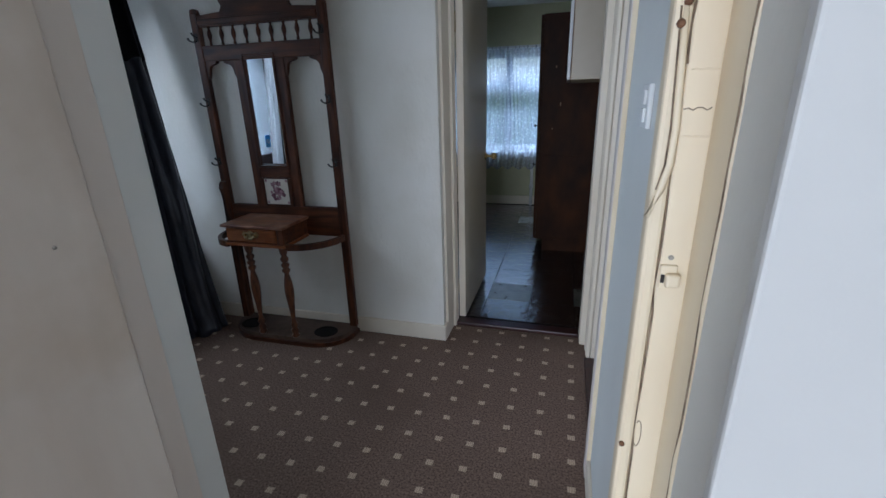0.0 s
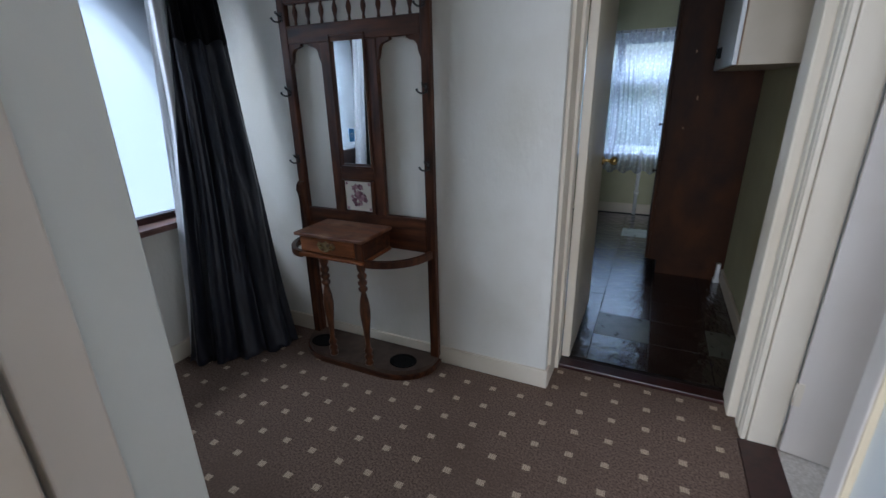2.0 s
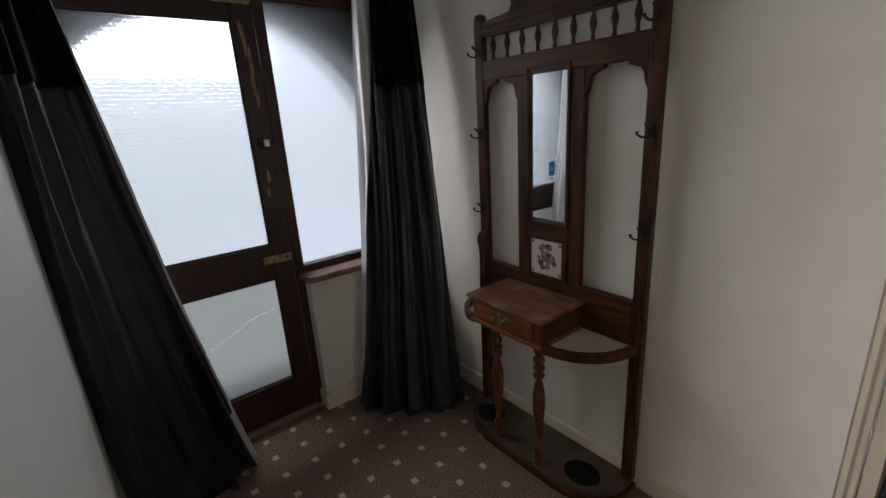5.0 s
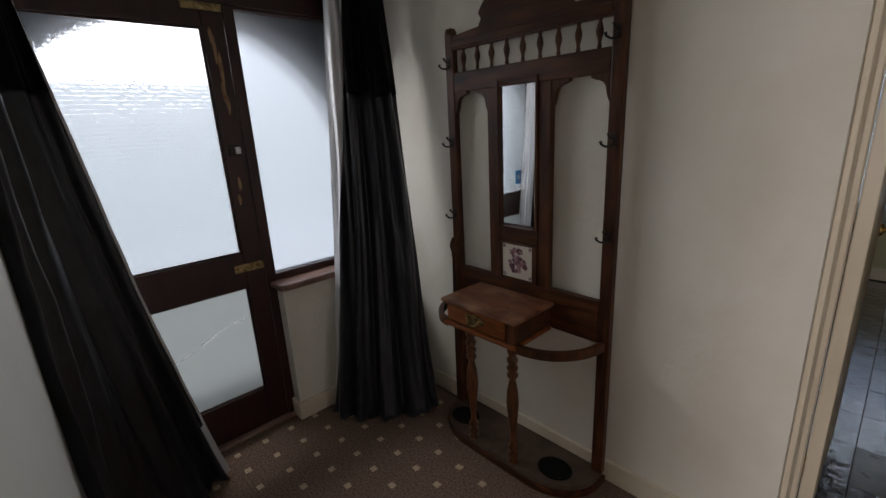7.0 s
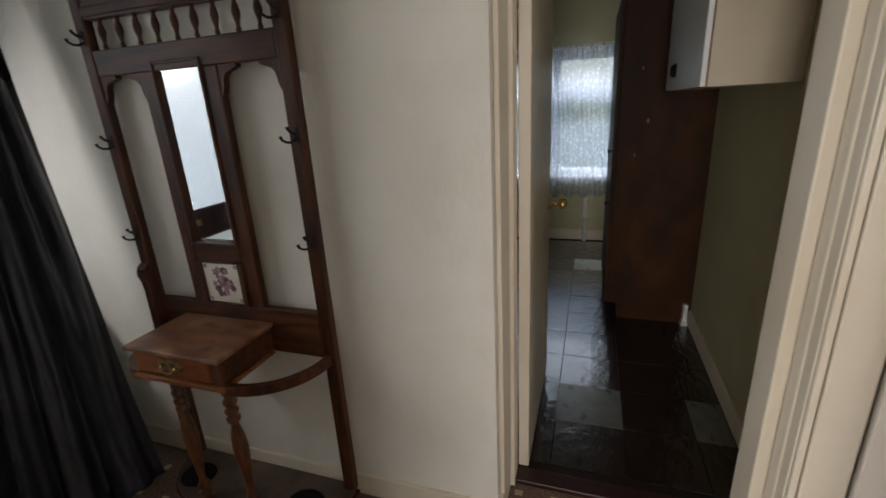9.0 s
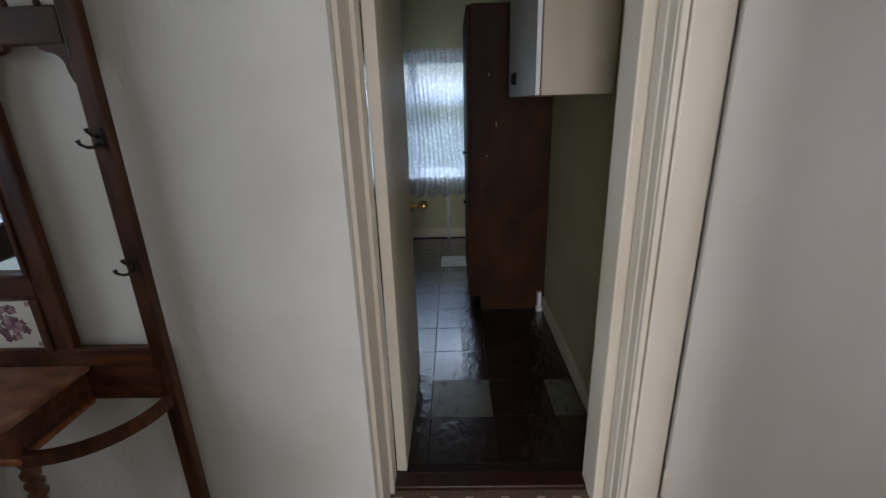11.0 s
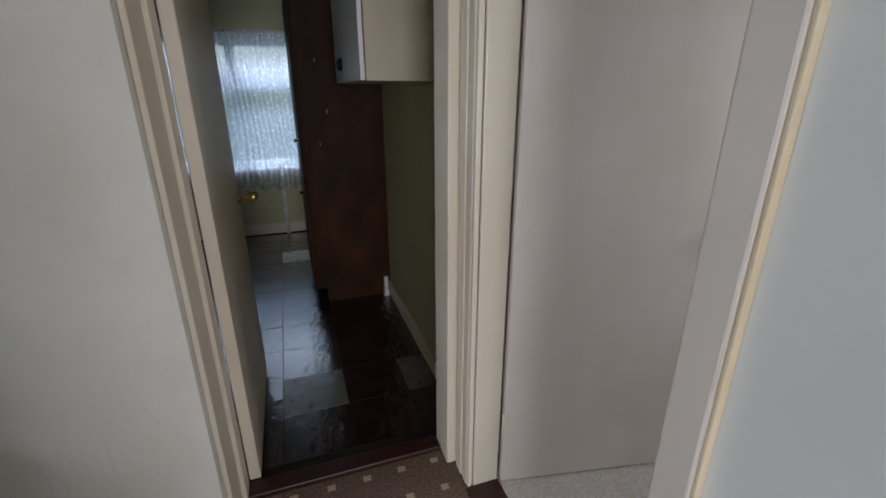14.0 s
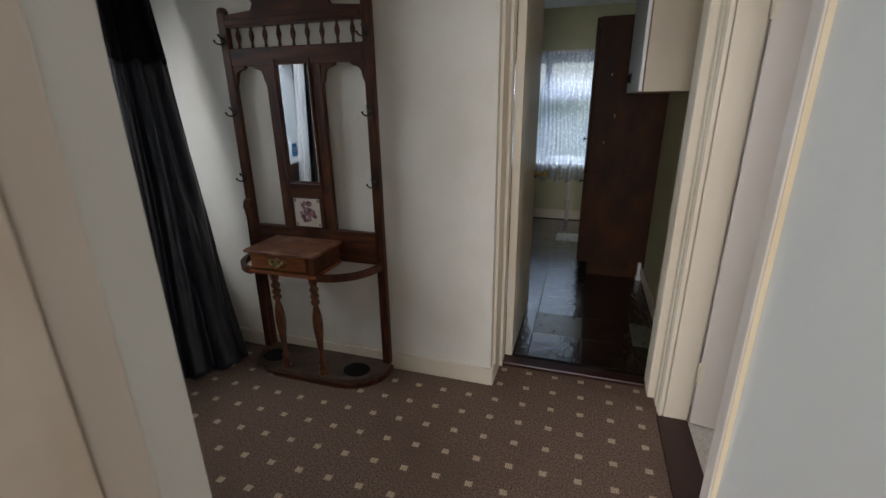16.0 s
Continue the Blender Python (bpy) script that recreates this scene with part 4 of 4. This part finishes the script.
struct("baseboard_kitchen_north", B(-2.85, KR, 5.912, 5.93, 0, 0.115, 0.005), GLOSS, "white kitchen skirting board", "skirting")
struct("baseboard_kitchen_east", B(KR - 0.018, KR, KY, 4.05, 0, 0.1, 0.005), GLOSS, "white kitchen skirting board", "skirting")
w = root("window_2", (-0.33, 5.97, 0.8), "white framed kitchen window with a top light", "window", kind="structure")
for x0, x1, z0, z1 in ((WX0, WX0 + 0.06, WZ0, WZ1), (WX1 - 0.06, WX1, WZ0, WZ1), (MX0, MX1, WZ0, WZ1)):
    part("window_frame", B(x0, x1, 5.95, 6.01, z0, z1, 0.006), WINW, w)
for x0, x1 in ((WX0 + 0.06, MX0), (MX1, WX1 - 0.06)):
    for z0, z1 in ((WZ0, WZ0 + 0.06), (WZ1 - 0.105, WZ1), (1.445, 1.585)):
        part("window_frame", B(x0, x1, 5.952, 6.008, z0, z1, 0.006), WINW, w)
    for z0, z1 in ((WZ0 + 0.06, 1.445), (1.585, WZ1 - 0.105)):
        g = part("pane", B(x0, x1, 5.978, 5.984, z0, z1), GLASS, w)
        g.visible_shadow = False
part("window_sill", B(WX0 - 0.02, WX1 + 0.02, 5.86, 5.955, WZ0 - 0.03, WZ0, 0.006), WINW, w)

# net curtain on its wire
n = root("net_curtain", (-0.4, 5.86, 0.5), "white lace net curtain hanging over the kitchen window", "net curtain")
bm = bm_new()
rows = []
for j in range(25):
    z = lerp(0.50, 1.965, j / 24)
    row = []
    for i in range(261):
        u = i / 260
        x = lerp(-1.58, 0.25, u) + 0.02 * math.sin(9 * u + 3 * z) * (1.97 - z)
        y = 5.835 + 0.016 * math.sin(232 * u + 2 * math.sin(2.2 * z + 6 * u)) + 0.008 * math.sin(104 * u + z)
        row.append(bm.verts.new((x, y, z + (0.02 * math.sin(90 * u) if j == 0 else 0))))
    rows.append(row)
for a, b in zip(rows, rows[1:]):
    for i in range(260):
        bm.faces.new((a[i], a[i + 1], b[i + 1], b[i])).smooth = True
part("net", bm, LACE, n)
part("wire", tube(bm_new(), [(-1.64, 5.835, 1.965), (-0.4, 5.835, 1.962), (0.285, 5.835, 1.965)], 0.006, 8), PLASTIC, n)
part("heading", B(-1.58, 0.25, 5.825, 5.845, 1.94, 1.972, 0.004), LINING, n)
pipe = root("waste_pipe", (-0.42, 5.87, 0), "white plastic pipe running down below the window", "pipe")
part("pipe", tube(bm_new(), [(-0.42, 5.875, 0.0), (-0.42, 5.875, 0.4), (-0.42, 5.875, 0.77)], 0.02, 12), PLASTIC, pipe)
part("collar", lathe(bm_new(), [(0.028, 0), (0.028, 0.04)], pose(-0.42, 5.875, 0.24), 14), PLASTIC, pipe)

# tall cupboard
c = root("tall_cupboard", (0.02, 4.5, 0), "tall brown veneered kitchen cupboard against the wall", "cupboard")
part("side_panel", B(-0.235, KR - 0.002, 4.05, 4.07, 0.885, 2.02, 0.002), KWOOD, c)
part("side_panel", B(-0.235, KR - 0.002, 4.05, 4.07, 0.11, 0.88, 0.002), KWOOD, c)
part("joint_strip", B(-0.235, KR - 0.002, 4.046, 4.05, 0.873, 0.893, 0.001), KWOOD, c)
part("body", B(-0.232, KR - 0.002, 4.07, 4.86, 0.11, 2.02, 0.002), KWOOD, c)
part("plinth", B(-0.17, KR - 0.002, 4.055, 4.86, 0.0, 0.11), KWOOD, c)
for z0, z1, hz in ((0.115, 0.882, 0.8), (0.888, 2.015, 1.14)):
    dd = part("door", B(-0.258, -0.236, 4.055, 4.855, z0, z1, 0.003), KWOOD, c)
    part("handle", lathe(bm_new(), [(0.005, 0), (0.005, 0.016), (0.013, 0.02), (0.013, 0.028), (0.004, 0.03)], pose(-0.258, 4.12, hz, 0, -90, 0), 12), IRON, dd, "small dark knob")
rnd = random.Random(2)
for x, z, q in ((-0.12, 1.62, 0.007), (-0.07, 1.32, 0.01), (-0.13, 1.12, 0.006)):
    pts = [(x + q * 0.7 * math.cos(a) * rnd.uniform(0.7, 1.2), z + q * 1.6 * math.sin(a) * rnd.uniform(0.7, 1.2)) for a in [i * 2 * math.pi / 10 for i in range(10)]]
    part("scuff", prism(bm_new(), pts, 4.0488, 4.051, "y"), BARE, c, "pale scuff in the veneer")
sk = root("pipe_stub", (0.25, 4.0, 0), "small white plastic block by the cupboard foot", "socket")
part("block", B(0.235, 0.262, 4.005, 4.045, 0.03, 0.15, 0.004), PLASTIC, sk)
part("foot", B(0.228, 0.268, 4.0, 4.046, 0.0, 0.032, 0.004), PLASTIC, sk)

# wall cabinet
c = root("wall_cabinet", (0.13, 3.37, 1.48), "cream kitchen wall cabinet with a black handle", "cabinet")
part("body", B(0.0, KR - 0.002, 2.955, 3.80, 1.48, 2.2, 0.003), CABW, c)
part("edge_strip", B(-0.004, 0.0, 2.955, 3.80, 1.48, 2.2), BARE, c, "brown edging strip")
dd = part("door", B(-0.024, -0.005, 2.957, 3.798, 1.482, 2.198, 0.003), WINW, c, "white door")
hd = part("handle", B(-0.03, -0.0235, 3.50, 3.60, 1.54, 1.60, 0.003), BLACK, dd, "black cup handle")
part("pull", B(-0.042, -0.029, 3.535, 3.565, 1.545, 1.595, 0.004), BLACK, dd)

# ---- outside the kitchen ----
bm = bm_new()
rnd = random.Random(21)
for i in range(9000):
    x, y = rnd.uniform(-6, 5), rnd.gauss(10.5, 0.45)
    top = 1.75 + 0.25 * math.sin(x * 1.7) + 0.12 * math.sin(x * 5.1)
    z = rnd.uniform(-0.12, top)
    s = rnd.uniform(0.04, 0.09)
    a, b = Vector((rnd.gauss(0, 1), rnd.gauss(0, 1), rnd.gauss(0, 1))).normalized(), Vector((rnd.gauss(0, 1), rnd.gauss(0, 1), rnd.gauss(0, 1))).normalized()
    p = Vector((x, y, z))
    vs = [bm.verts.new(p + q) for q in (-a * s, b * s * 0.6, a * s, -b * s * 0.6)]
    bm.faces.new(vs)
hedge = tagged(mesh_object("hedge", bm, LEAF), "green garden hedge of many small leaves", "hedge", kind="stuff")

# ---- kitchen floor tiles, last ----
kf = struct("floor_kitchen", B(-2.85, KR, KY, 5.93, -0.1, -0.004), GROUT, "dark slate-effect vinyl tiled kitchen floor with odd pale tiles", "floor")
meshes = {}
for key, m in (("dark", TILEK), ("pale", TILEL)):
    bm = B(-0.1515, 0.1515, -0.1515, 0.1515, -0.006, 0, 0.0015, 1)
    me = bpy.data.meshes.new("tile")
    bm.to_mesh(me)
    bm.free()
    me.materials.append(m)
    meshes[key] = me
rnd = random.Random(12)
for i in range(-8, 3):
    for j in range(12):
        x, y = -0.338 + 0.305 * i, 2.74 + 0.296 * j
        if x + 0.15 > KR + 0.2 or x - 0.15 < -2.86 or y + 0.15 > 5.95:
            continue
        pale = (i, j) in ((0, 1), (2, 1), (0, 8))
        t = new("tile", meshes["pale" if pale else "dark"])
        wide = 1.0
        if x + 0.1515 > KR - 0.02:
            wide = (KR - 0.02 - (x - 0.1515)) / 0.303
            x = x - 0.1515 + 0.1515 * wide
        t.parent = kf
        t.matrix_basis = Matrix.Translation((x, y, rnd.uniform(-0.0006, 0.0006))) @ pose(0, 0, 0, rnd.uniform(-0.25, 0.25), rnd.uniform(-0.25, 0.25), 0) @ Matrix.Diagonal((wide, 0.972, 1, 1))
